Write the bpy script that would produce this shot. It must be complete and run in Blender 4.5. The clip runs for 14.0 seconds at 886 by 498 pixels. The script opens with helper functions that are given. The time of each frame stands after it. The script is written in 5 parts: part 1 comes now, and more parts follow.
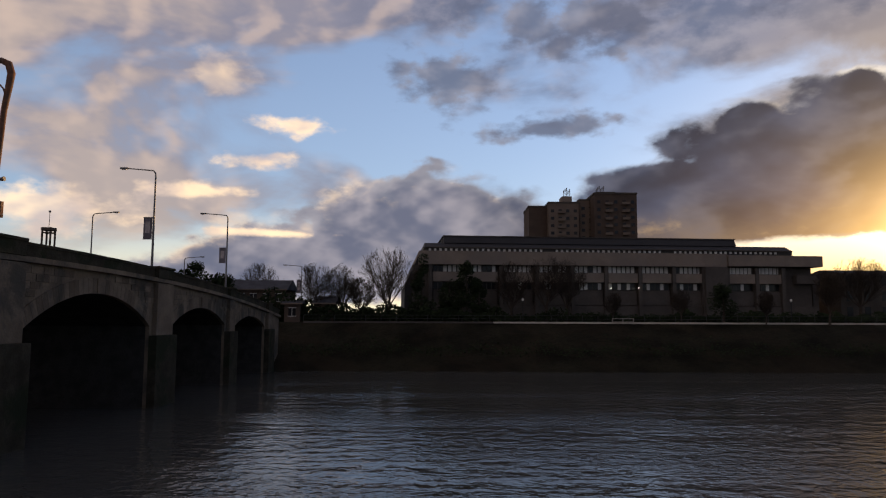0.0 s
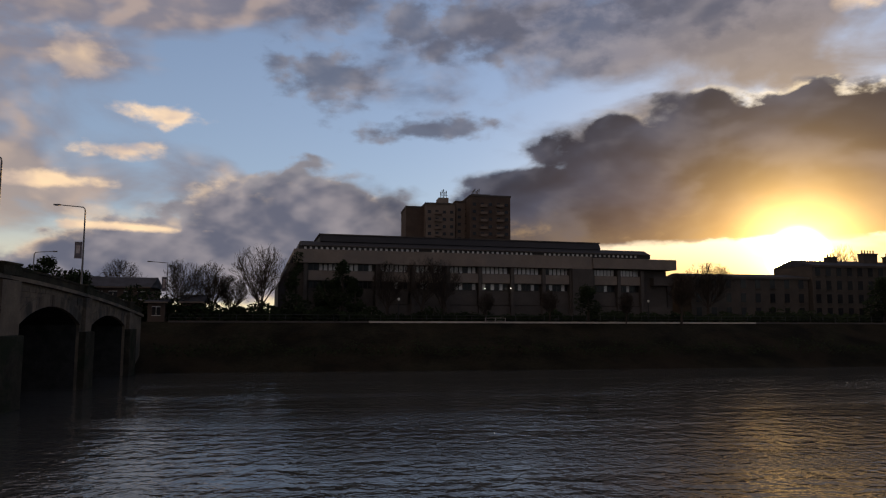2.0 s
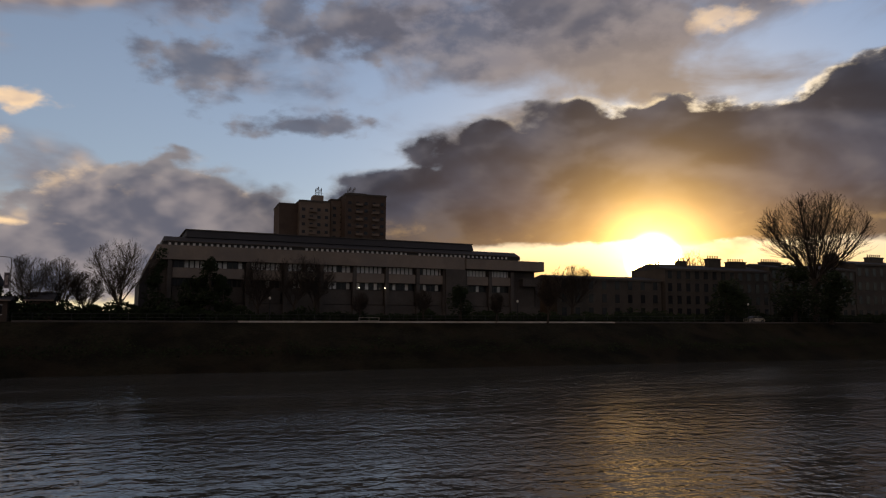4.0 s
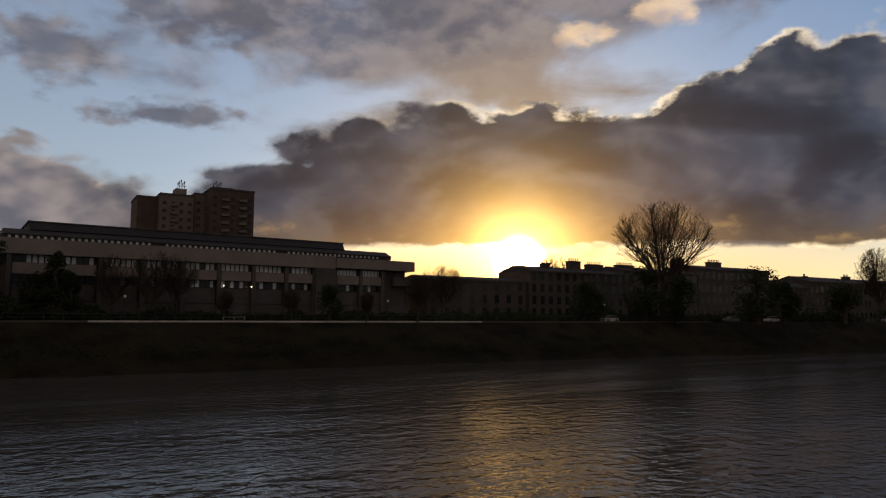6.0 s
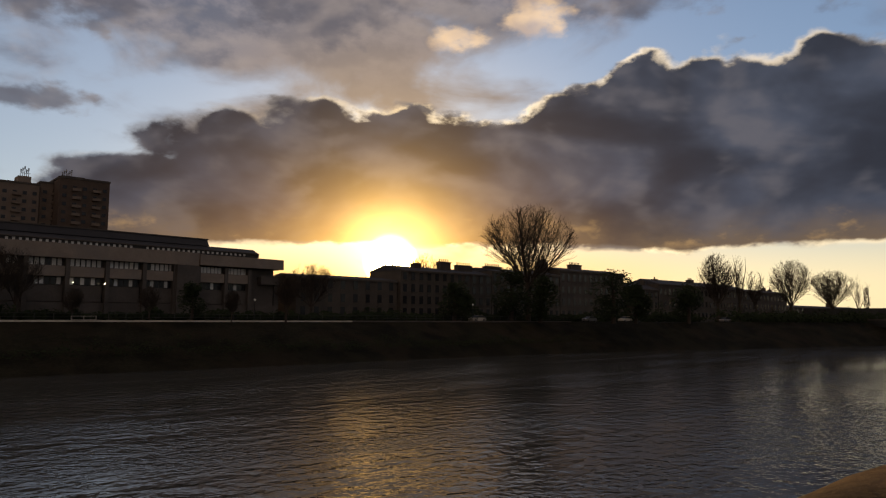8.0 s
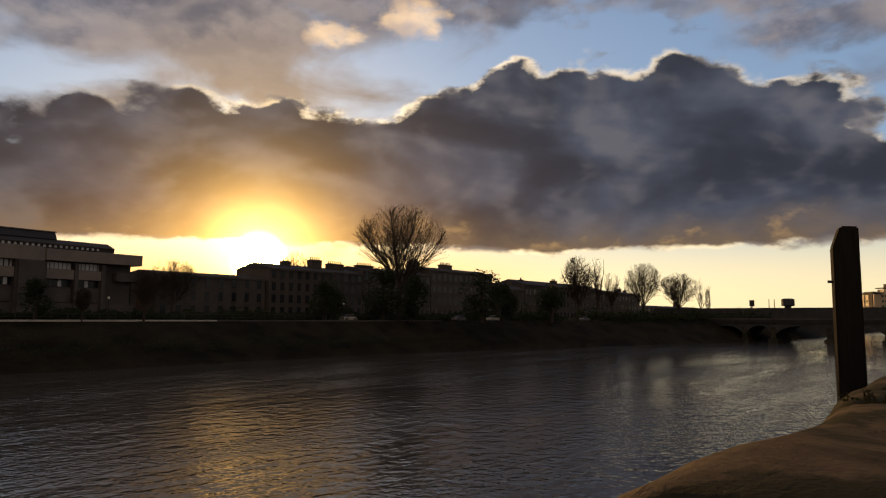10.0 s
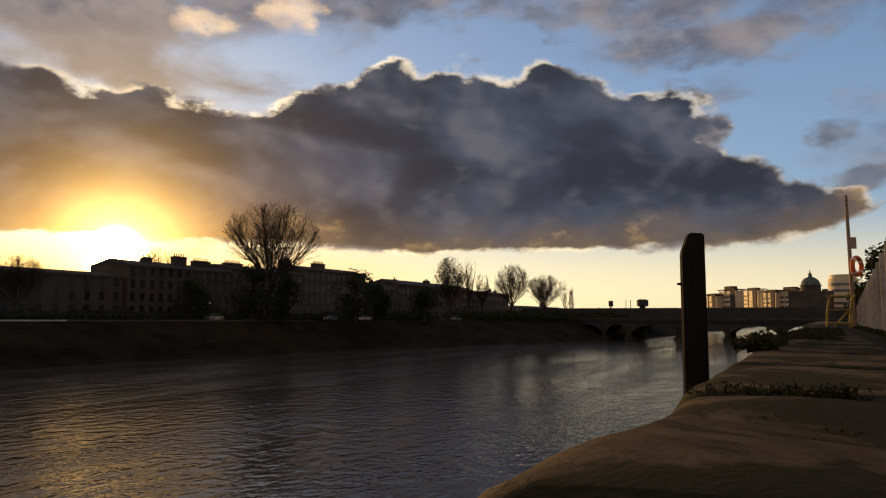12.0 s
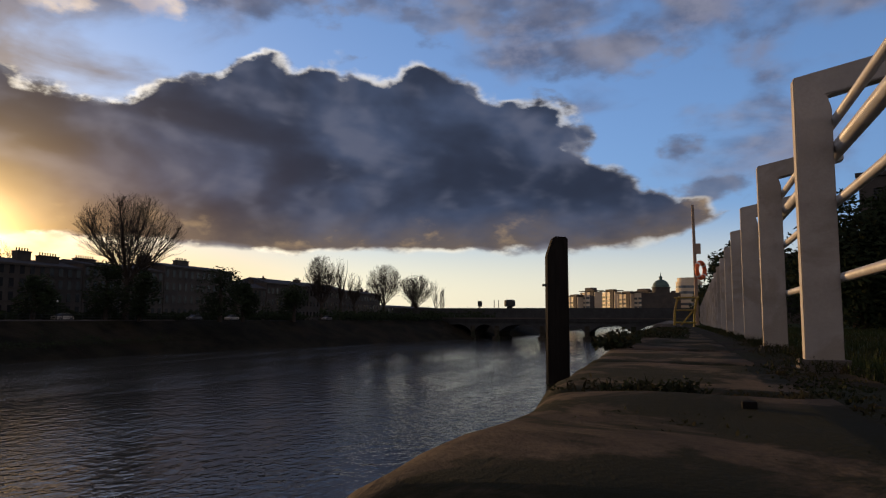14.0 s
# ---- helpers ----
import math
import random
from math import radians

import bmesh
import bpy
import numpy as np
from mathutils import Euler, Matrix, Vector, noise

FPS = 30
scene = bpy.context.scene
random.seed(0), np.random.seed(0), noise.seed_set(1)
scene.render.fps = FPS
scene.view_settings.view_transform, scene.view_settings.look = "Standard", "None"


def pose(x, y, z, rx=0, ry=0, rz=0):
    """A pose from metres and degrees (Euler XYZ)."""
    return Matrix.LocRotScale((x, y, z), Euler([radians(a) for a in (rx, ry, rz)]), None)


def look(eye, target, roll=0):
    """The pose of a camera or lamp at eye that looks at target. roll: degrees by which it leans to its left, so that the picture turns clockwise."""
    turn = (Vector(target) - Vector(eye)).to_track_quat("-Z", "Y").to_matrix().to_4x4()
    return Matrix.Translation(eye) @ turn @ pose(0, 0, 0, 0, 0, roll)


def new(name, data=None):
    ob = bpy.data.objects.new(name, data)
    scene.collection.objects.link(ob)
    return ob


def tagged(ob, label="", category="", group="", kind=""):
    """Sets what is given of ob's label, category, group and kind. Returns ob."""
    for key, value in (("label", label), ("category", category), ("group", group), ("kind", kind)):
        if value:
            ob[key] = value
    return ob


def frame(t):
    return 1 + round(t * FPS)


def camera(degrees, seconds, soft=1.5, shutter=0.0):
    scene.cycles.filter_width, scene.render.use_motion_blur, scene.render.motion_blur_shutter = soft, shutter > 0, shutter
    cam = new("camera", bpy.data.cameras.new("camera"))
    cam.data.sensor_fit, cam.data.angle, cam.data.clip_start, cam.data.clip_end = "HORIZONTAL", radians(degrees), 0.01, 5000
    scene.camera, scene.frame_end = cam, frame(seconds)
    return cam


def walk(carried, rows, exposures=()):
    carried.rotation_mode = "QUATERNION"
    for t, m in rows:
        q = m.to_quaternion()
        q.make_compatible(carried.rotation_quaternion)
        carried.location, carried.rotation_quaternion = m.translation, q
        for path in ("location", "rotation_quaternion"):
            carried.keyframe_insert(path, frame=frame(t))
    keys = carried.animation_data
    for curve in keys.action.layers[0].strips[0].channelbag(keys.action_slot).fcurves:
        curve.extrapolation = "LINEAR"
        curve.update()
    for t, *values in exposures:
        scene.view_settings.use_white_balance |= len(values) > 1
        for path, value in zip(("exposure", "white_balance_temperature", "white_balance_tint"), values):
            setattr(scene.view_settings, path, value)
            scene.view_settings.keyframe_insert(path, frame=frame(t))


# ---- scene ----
# The camera stands on the quay edge and pans to the right; the ground is just below it.
# exposure and white balance drift as the sun crosses the lens: (seconds, stops, kelvin, tint)
EXPOSURES = [(0.0, 0.52, 7000, 10), (1.5, 0.32, 7200, 10), (3.0, 0.15, 7700, 10), (5.5, 0.17, 8300, 10), (8.0, 0.26, 8700, 10),
             (11.0, 0.40, 9000, 10), (12.0, 0.36, 8500, 10), (12.5, 0.24, 6700, 10), (14.0, 0.24, 6400, 10)]
cam = camera(64.2, 14.0, soft=1.2)
EYE = 0.2
WATER = -7.1
ROWS = [
    (0.0, 95.657, -0.214, -0.021), (0.5, 95.660, -0.200, -2.525), (1.0, 95.656, -0.200, -5.044),
    (1.5, 95.656, -0.207, -7.592), (2.0, 95.650, -0.208, -10.03), (2.5, 95.652, -0.210, -12.60),
    (3.0, 95.652, -0.215, -15.10), (5.5, 95.645, -0.190, -28.05), (6.0, 95.648, -0.200, -30.66),
    (6.5, 95.655, -0.225, -33.26), (7.0, 95.655, -0.235, -35.87), (7.5, 95.660, -0.255, -38.54),
    (8.0, 95.655, -0.260, -41.10), (10.5, 95.632, -0.240, -54.08), (11.0, 95.632, -0.250, -56.65),
    (11.5, 95.634, -0.255, -59.20), (12.0, 95.640, -0.220, -61.72), (12.5, 95.648, -0.190, -64.32),
    (13.0, 95.652, -0.192, -66.88), (13.5, 95.650, -0.195, -69.50), (14.0, 95.657, -0.214, -72.069),
]
walk(cam, [(t, pose(0, 0, EYE, rx, ry, rz)) for t, rx, ry, rz in ROWS], EXPOSURES)


# ---------------------------------------------------------------- sky and sun
SUN_AZ, SUN_EL = 36.8, 4.7      # degrees clockwise from +y, degrees up
SUN_DIR = Vector((math.sin(radians(SUN_AZ)) * math.cos(radians(SUN_EL)),
                  math.cos(radians(SUN_AZ)) * math.cos(radians(SUN_EL)), math.sin(radians(SUN_EL))))


class Graph:
    """Short hand for a node tree."""

    def __init__(self, tree):
        self.tree, self.nodes, self.links = tree, tree.nodes, tree.links

    def node(self, kind):
        return self.nodes.new(kind)

    def vmath(self, op):
        n = self.nodes.new("ShaderNodeVectorMath")
        n.operation = op
        return n

    def put(self, socket, value):
        if isinstance(value, bpy.types.NodeSocket):
            self.links.new(value, socket)
        elif value is not None:
            socket.default_value = value

    def m(self, op, a, b=None, c=None, clamp=False):
        n = self.node("ShaderNodeMath")
        n.operation, n.use_clamp = op, clamp
        for s, v in zip(n.inputs, (a, b, c)):
            self.put(s, v)
        return n.outputs[0]

    def mix(self, fac, a, b, blend="MIX"):
        n = self.node("ShaderNodeMix")
        n.data_type, n.blend_type = "RGBA", blend
        for i, v in ((0, fac), (6, a), (7, b)):
            if isinstance(v, tuple):
                v = (*v, 1) if len(v) == 3 else v
            self.put(n.inputs[i], v)
        return n.outputs[2]

    def step(self, x, lo, hi, a=0.0, b=1.0):
        n = self.node("ShaderNodeMapRange")
        n.interpolation_type = "SMOOTHSTEP"
        for s, v in zip(n.inputs, (x, lo, hi, a, b)):
            self.put(s, v)
        return n.outputs[0]

    def line(self, x, lo, hi, stops):
        """A piecewise linear function of x: stops of (x, value), values between 0 and 30."""
        n = self.node("ShaderNodeValToRGB")
        ramp = n.color_ramp
        while len(ramp.elements) < len(stops):
            ramp.elements.new(1.0)
        for e, (p, v) in zip(ramp.elements, stops):
            e.position, e.color = (p - lo) / (hi - lo), (v / 30, v / 30, v / 30, 1)
        self.put(n.inputs[0], self.m("DIVIDE", self.m("SUBTRACT", x, lo), hi - lo))
        return self.m("MULTIPLY", n.outputs[0], 30.0)

    def fbm(self, vec, scale, detail=6.0, rough=0.55, distort=0.0):
        n = self.node("ShaderNodeTexNoise")
        self.put(n.inputs["Vector"], vec)
        for key, v in (("Scale", scale), ("Detail", detail), ("Roughness", rough), ("Distortion", distort)):
            self.put(n.inputs[key], v)
        return n.outputs[0]

    def vec(self, x, y, z=0.0):
        n = self.node("ShaderNodeCombineXYZ")
        for s, v in zip(n.inputs, (x, y, z)):
            self.put(s, v)
        return n.outputs[0]


world = bpy.data.worlds.new("evening_sky")
scene.world = world
world.use_nodes = True
world.node_tree.nodes.clear()
g = Graph(world.node_tree)
sky = g.node("ShaderNodeTexSky")
sky.sky_type, sky.sun_disc, sky.sun_elevation, sky.sun_rotation = "NISHITA", False, radians(SUN_EL), radians(SUN_AZ)
sky.air_density, sky.dust_density, sky.ozone_density = 1.0, 1.0, 2.0
coord = g.node("ShaderNodeTexCoord").outputs["Generated"]
unit = g.vmath("NORMALIZE")
g.put(unit.inputs[0], coord)
sep = g.node("ShaderNodeSeparateXYZ")
g.put(sep.inputs[0], unit.outputs[0])
dx, dy, dz = sep.outputs
az = g.m("MULTIPLY", g.m("ARCTAN2", dx, dy), 57.2958)
el = g.m("MULTIPLY", g.m("ARCSINE", dz), 57.2958)
dot = g.vmath("DOT_PRODUCT")
g.put(dot.inputs[0], unit.outputs[0])
dot.inputs[1].default_value = SUN_DIR
off = g.m("MULTIPLY", g.m("ARCCOSINE", g.m("MINIMUM", dot.outputs["Value"], 0.999999)), 57.2958)  # degrees from the sun

flat = g.vec(g.m("MULTIPLY", az, 0.1), g.m("MULTIPLY", el, 0.17))
billow = g.fbm(flat, 1.15, 7.0, 0.53, 0.2)
fine = g.fbm(flat, 3.6, 5.0, 0.52)
smooth = g.fbm(flat, 1.3, 3.0, 0.42, 0.3)
patch = g.fbm(g.vec(g.m("MULTIPLY", az, 0.1), g.m("MULTIPLY", el, 0.17), 7.3), 1.9, 5.0, 0.6)
bend = g.vmath("ADD")
g.put(bend.inputs[0], flat)
g.put(bend.inputs[1], g.vec(g.m("MULTIPLY", billow, 0.7), g.m("MULTIPLY", smooth, 0.6)))


def cloud_heads(scale, height):
    """Rounded heads of cloud, in degrees."""
    cells = g.node("ShaderNodeTexVoronoi")
    cells.feature = "SMOOTH_F1"
    g.put(cells.inputs["Vector"], bend.outputs[0])
    cells.inputs["Scale"].default_value, cells.inputs["Smoothness"].default_value = scale, 0.3
    return g.m("MULTIPLY", g.m("SUBTRACT", 0.45, cells.outputs["Distance"]), height)


heads = g.m("ADD", cloud_heads(1.7, 3.4), cloud_heads(4.4, 1.3))
wobble = g.m("ADD", g.m("MULTIPLY", g.m("SUBTRACT", billow, 0.5), 6.0), g.m("MULTIPLY", g.m("SUBTRACT", fine, 0.5), 2.0))
wobble = g.m("ADD", wobble, heads)

# relief of the cloud: how much thinner it gets towards the sun
aim = g.vmath("SUBTRACT")
aim.inputs[0].default_value = (SUN_AZ * 0.1, SUN_EL * 0.17 + 0.5, 0)
g.put(aim.inputs[1], flat)
aim_unit = g.vmath("NORMALIZE")
g.put(aim_unit.inputs[0], aim.outputs[0])
shift = g.vmath("SCALE")
g.put(shift.inputs[0], aim_unit.outputs[0])
shift.inputs["Scale"].default_value = 0.11
moved = g.vmath("ADD")
g.put(moved.inputs[0], flat)
g.put(moved.inputs[1], shift.outputs[0])
relief = g.m("SUBTRACT", g.fbm(flat, 1.25, 4.0, 0.42, 0.15), g.fbm(moved.outputs[0], 1.25, 4.0, 0.42, 0.15))

# the long bank of cloud over the far shore
top = g.line(az, -60, 120, [(-60, 5), (-30, 4.5), (-20, 6.6), (-15, 9.0), (-5, 12.6), (3, 12.2), (9, 11.4), (13, 12.6), (18, 15.0), (24, 16.8),
                            (31, 17.6), (38, 17.4), (46, 18.0), (56, 20.4), (64, 21.0), (72, 19.8), (80, 17.6), (84, 15.4), (88, 12.4), (91, 9.8), (94, 7.4), (97, 5.0), (120, 4.0)])
base = g.line(az, -60, 120, [(-60, 1), (-6, 1.0), (8, 2.6), (14, 4.9), (22, 5.4), (30, 5.9), (38, 6.0), (46, 5.9), (54, 5.4), (70, 5.3), (84, 5.4), (89, 5.6), (92, 6.8), (95, 8.2), (120, 9.5)])
lift = g.m("SUBTRACT", g.m("ADD", top, wobble), el)
drop = g.m("SUBTRACT", el, g.m("ADD", base, g.m("MULTIPLY", wobble, 0.24)))
bank_depth = g.m("MINIMUM", lift, g.m("MULTIPLY", drop, 2.0))
soft = g.m("ADD", g.step(az, 30.0, 14.0, 0.55, 1.3), g.step(patch, 0.42, 0.62, 0.0, 0.7))
soft = g.m("SUBTRACT", soft, g.step(az, 10.0, 0.0, 0.0, 0.5))
bank = g.step(bank_depth, -0.2, soft)

# thinner cloud higher up
veil_fbm = g.fbm(g.vec(g.m("MULTIPLY", az, 0.075), g.m("MULTIPLY", el, 0.15), 3.7), 1.15, 6.0, 0.48, 0.3)
cover = g.m("ADD", g.step(el, 15.0, 28.0, -0.07, 0.13), g.step(az, -4.0, -20.0, 0.0, 0.17))
cover = g.m("ADD", cover, g.step(el, 6.0, 12.0, -0.08, 0.0))
cover = g.m("ADD", cover, g.m("MULTIPLY", g.step(az, 13.0, 27.0), g.step(az, 50.0, 34.0, 0.0, 0.15)))
# unseen extra cloud behind the camera, added to weaken the fill from the sky
cover = g.m("ADD", cover, g.step(g.m("ABSOLUTE", g.m("SUBTRACT", az, 30.0)), 75.0, 120.0, 0.0, 0.22))
veil = g.step(g.m("ADD", veil_fbm, cover), 0.46, 0.66)


def puffs(spots, rough):
    """Small separate clouds: (azimuth, elevation, half width, half height, strength), with ragged edges."""
    total = None
    for a_, e_, w_, h_, k_ in spots:
        r_ = g.m("SQRT", g.m("ADD", g.m("POWER", g.m("ABSOLUTE", g.m("DIVIDE", g.m("SUBTRACT", az, a_), w_)), 2.0),
                             g.m("POWER", g.m("ABSOLUTE", g.m("DIVIDE", g.m("SUBTRACT", el, e_), h_)), 2.0)))
        r_ = g.m("ADD", r_, g.m("ADD", g.m("MULTIPLY", g.m("SUBTRACT", fine, 0.5), -rough), g.m("MULTIPLY", g.m("SUBTRACT", billow, 0.5), -rough)))
        f_ = g.m("MULTIPLY", g.step(r_, 1.15, 0.35), k_)
        total = f_ if total is None else g.m("MAXIMUM", total, f_)
    return total


bright_puffs = puffs([(-11.8, 15.2, 3.2, 0.75, 0.85), (-14.8, 12.2, 3.2, 0.75, 0.9), (-19.0, 9.8, 3.6, 0.65, 0.8), (-18.3, 18.6, 2.4, 1.6, 0.35), (-31.0, 8.0, 6.0, 1.9, 0.75), (-13.0, 6.7, 5.5, 0.35, 0.9), (42.5, 22.5, 2.4, 1.3, 0.6), (48.5, 23.5, 3.2, 1.6, 0.6)], 2.4)
dark_puffs = puffs([(0.8, 19.0, 4.8, 2.6, 0.8), (8.0, 15.2, 5.2, 1.1, 0.85), (10.5, 23.5, 8.0, 3.0, 0.8), (91.0, 12.8, 2.6, 1.0, 0.8), (93.0, 10.2, 3.6, 1.0, 0.8), (87.0, 21.0, 8.0, 1.8, 0.6), (33.0, 25.5, 9.0, 3.4, 0.8), (60.0, 25.5, 11.0, 2.0, 0.65), (76.0, 24.0, 9.0, 2.0, 0.6)], 2.6)

# colours
flat_off = g.m("SQRT", g.m("ADD", g.m("POWER", g.m("MULTIPLY", g.m("ABSOLUTE", g.m("SUBTRACT", az, SUN_AZ)), 0.72), 2.0), g.m("POWER", g.m("MULTIPLY", g.m("ABSOLUTE", g.m("SUBTRACT", el, SUN_EL)), 1.35), 2.0)))
near_sun = g.m("POWER", 2.718, g.m("MULTIPLY", flat_off, -1 / 4.1))
warm = g.m("POWER", 2.718, g.m("MULTIPLY", off, -1 / 24.0))
air = g.mix(1.0, sky.outputs[0], (0.090, 0.113, 0.172), "MULTIPLY")
low_glow = g.m("MULTIPLY", g.step(el, 9.5, 1.5), g.m("POWER", 2.718, g.m("MULTIPLY", off, -1 / 85.0)))
glow_colour = g.mix(g.step(off, 9.0, 30.0), (1.0, 0.60, 0.17), (1.0, 0.88, 0.58))
air = g.mix(g.step(el, 40.0, 4.0, 0.15, 0.40), air, g.mix(g.step(az, 34.0, -8.0), (0.25, 0.44, 0.80), (0.42, 0.53, 0.71)))
air = g.mix(low_glow, air, glow_colour)
veil_colour = g.mix(g.step(patch, 0.40, 0.62), (0.085, 0.095, 0.150), (0.180, 0.178, 0.235))
left_light = g.m("MULTIPLY", g.step(az, -8.0, -26.0), g.step(veil_fbm, 0.46, 0.60))
veil_colour = g.mix(g.step(az, 4.0, -14.0), veil_colour, (0.185, 0.175, 0.225))
veil_colour = g.mix(left_light, veil_colour, (0.34, 0.275, 0.255))
veil_colour = g.mix(g.step(relief, -0.03, 0.10, 0.0, 0.45), veil_colour, g.mix(g.step(az, 20.0, -10.0), (0.30, 0.28, 0.31), (0.62, 0.46, 0.36)))
veil_colour = g.mix(g.step(off, 24.0, 8.0), veil_colour, (0.30, 0.21, 0.13))
core_colour = g.mix(g.step(smooth, 0.32, 0.70), (0.024, 0.032, 0.056), (0.050, 0.069, 0.122))
core_colour = g.mix(g.step(relief, -0.02, 0.13, 0.0, 0.55), core_colour, (0.115, 0.125, 0.175))
core_colour = g.mix(g.step(relief, 0.02, -0.12, 0.0, 0.40), core_colour, (0.020, 0.024, 0.040))
core_colour = g.mix(g.m("MULTIPLY", g.step(drop, 3.8, 0.0), g.step(patch, 0.3, 0.6, 0.45, 1.0)), core_colour, (0.125, 0.098, 0.084))
glint = g.m("MULTIPLY", g.m("MULTIPLY", g.step(drop, 3.4, 1.2), g.step(drop, 0.2, 1.0)), g.step(g.m("ADD", patch, g.m("MULTIPLY", fine, 0.5)), 0.80, 0.96))
core_colour = g.mix(g.m("MULTIPLY", glint, 0.3), core_colour, (0.60, 0.40, 0.20))
left_core = g.mix(g.step(relief, -0.07, 0.10), (0.105, 0.118, 0.178), (0.27, 0.26, 0.31))
left_core = g.mix(g.m("MULTIPLY", g.step(relief, 0.05, 0.16), g.step(lift, 4.0, 1.0)), left_core, (0.80, 0.60, 0.42))
core_colour = g.mix(g.step(az, 14.0, -2.0), core_colour, left_core)
core_colour = g.mix(g.m("MULTIPLY", near_sun, 1.0, clamp=True), core_colour, g.mix(g.step(relief, -0.1, 0.1), (0.80, 0.36, 0.085), (1.05, 0.54, 0.14)))
lit_edge = g.m("MULTIPLY", g.step(patch, 0.48, 0.64), g.m("ADD", g.step(az, 14.0, 2.0, 0.12, 0.55), g.m("MULTIPLY", g.m("MULTIPLY", warm, 2.3), g.step(az, 22.0, 48.0))), clamp=True)
rim_colour = g.mix(lit_edge, g.mix(0.35, core_colour, (0.34, 0.34, 0.38)), g.mix(g.step(az, 12.0, 2.0), (1.5, 1.28, 0.92), (0.95, 0.72, 0.50)))
bank_colour = g.mix(g.step(bank_depth, 0.3, g.step(az, 14.0, 0.0, 1.15, 2.6)), rim_colour, core_colour)
colour = g.mix(g.m("MULTIPLY", veil, 0.85), air, veil_colour)
colour = g.mix(dark_puffs, colour, g.mix(g.step(relief, -0.06, 0.12), (0.085, 0.097, 0.150), (0.21, 0.205, 0.25)))
colour = g.mix(bank, colour, bank_colour)
colour = g.mix(bright_puffs, colour, g.mix(g.step(relief, -0.10, 0.08), (0.50, 0.41, 0.39), (0.98, 0.74, 0.50)))
ball = g.m("MULTIPLY", g.m("MULTIPLY", g.step(off, 2.35, 1.1), 26.0), g.m("SUBTRACT", 1.0, g.m("MULTIPLY", bank, 0.62)))
halo = g.m("ADD", g.m("MULTIPLY", g.m("POWER", 2.718, g.m("MULTIPLY", off, -1 / 1.9)), 6.5), g.m("MULTIPLY", g.m("POWER", 2.718, g.m("MULTIPLY", off, -1 / 5.5)), 0.32))
blaze = g.m("ADD", ball, halo)
colour = g.mix(1.0, colour, g.mix(1.0, (1.0, 0.66, 0.24), g.vec(blaze, blaze, blaze), "MULTIPLY"), "ADD")
back = g.node("ShaderNodeBackground")
g.put(back.inputs[0], colour)
back.inputs[1].default_value = 1.0
g.put(g.node("ShaderNodeOutputWorld").inputs[0], back.outputs[0])

sun = new("sun", bpy.data.lights.new("sun", "SUN"))
sun.data.energy, sun.data.angle, sun.data.color = 3.1, radians(0.6), (1.0, 0.62, 0.29)
sun.matrix_world = look(SUN_DIR * 100, (0, 0, 0))


# ---------------------------------------------------------------- materials
def material(name, base, rough=0.8, var=0.25, scale=2.0, bump=0.2, grain=30.0, metal=0.0, stain=None, stain_amount=0.4, per_piece=0.0, spec=0.18, stretch=(1, 1, 1), reach=0.48, blur=0.12):
    """A procedural surface: two scales of variation, stains of their own shape, and fine relief."""
    mat = bpy.data.materials.new(name)
    mat.use_nodes = True
    gm = Graph(mat.node_tree)
    bsdf = gm.nodes["Principled BSDF"]
    pos = gm.node("ShaderNodeNewGeometry").outputs["Position"]
    st = gm.vmath("MULTIPLY")
    gm.put(st.inputs[0], pos)
    st.inputs[1].default_value = stretch
    pos = st.outputs[0]
    big, small = gm.fbm(pos, scale, 5.0, 0.6), gm.fbm(pos, grain, 4.0, 0.6)
    dark, light = tuple(c * (1 - var) for c in base), tuple(min(1.0, c * (1 + var)) for c in base)
    col = gm.mix(gm.step(big, 0.3, 0.7), dark, light)
    col = gm.mix(gm.m("MULTIPLY", gm.step(small, 0.35, 0.7), 0.45), col, tuple(c * (1 - var * 1.3) for c in base))
    if stain:
        patches = gm.fbm(pos, scale * 0.37, 7.0, 0.65, 0.6)
        col = gm.mix(gm.m("MULTIPLY", gm.step(patches, reach, reach + blur), stain_amount), col, stain)
    if per_piece:
        rnd = gm.node("ShaderNodeObjectInfo").outputs["Random"]
        k = gm.m("ADD", 1 - per_piece, gm.m("MULTIPLY", rnd, 2 * per_piece))
        col = gm.mix(1.0, col, gm.vec(k, k, k), "MULTIPLY")
    gm.put(bsdf.inputs["Base Color"], col)
    gm.put(bsdf.inputs["Roughness"], gm.step(big, 0.2, 0.8, max(0.03, rough - 0.1), min(1.0, rough + 0.1)))
    bsdf.inputs["Metallic"].default_value = metal
    bsdf.inputs["Specular IOR Level"].default_value = spec
    if bump:
        b = gm.node("ShaderNodeBump")
        b.inputs["Strength"].default_value, b.inputs["Distance"].default_value = bump, 0.6 / grain
        gm.put(b.inputs["Height"], gm.m("ADD", small, gm.m("MULTIPLY", big, 0.6)))
        gm.put(bsdf.inputs["Normal"], b.outputs[0])
    return mat


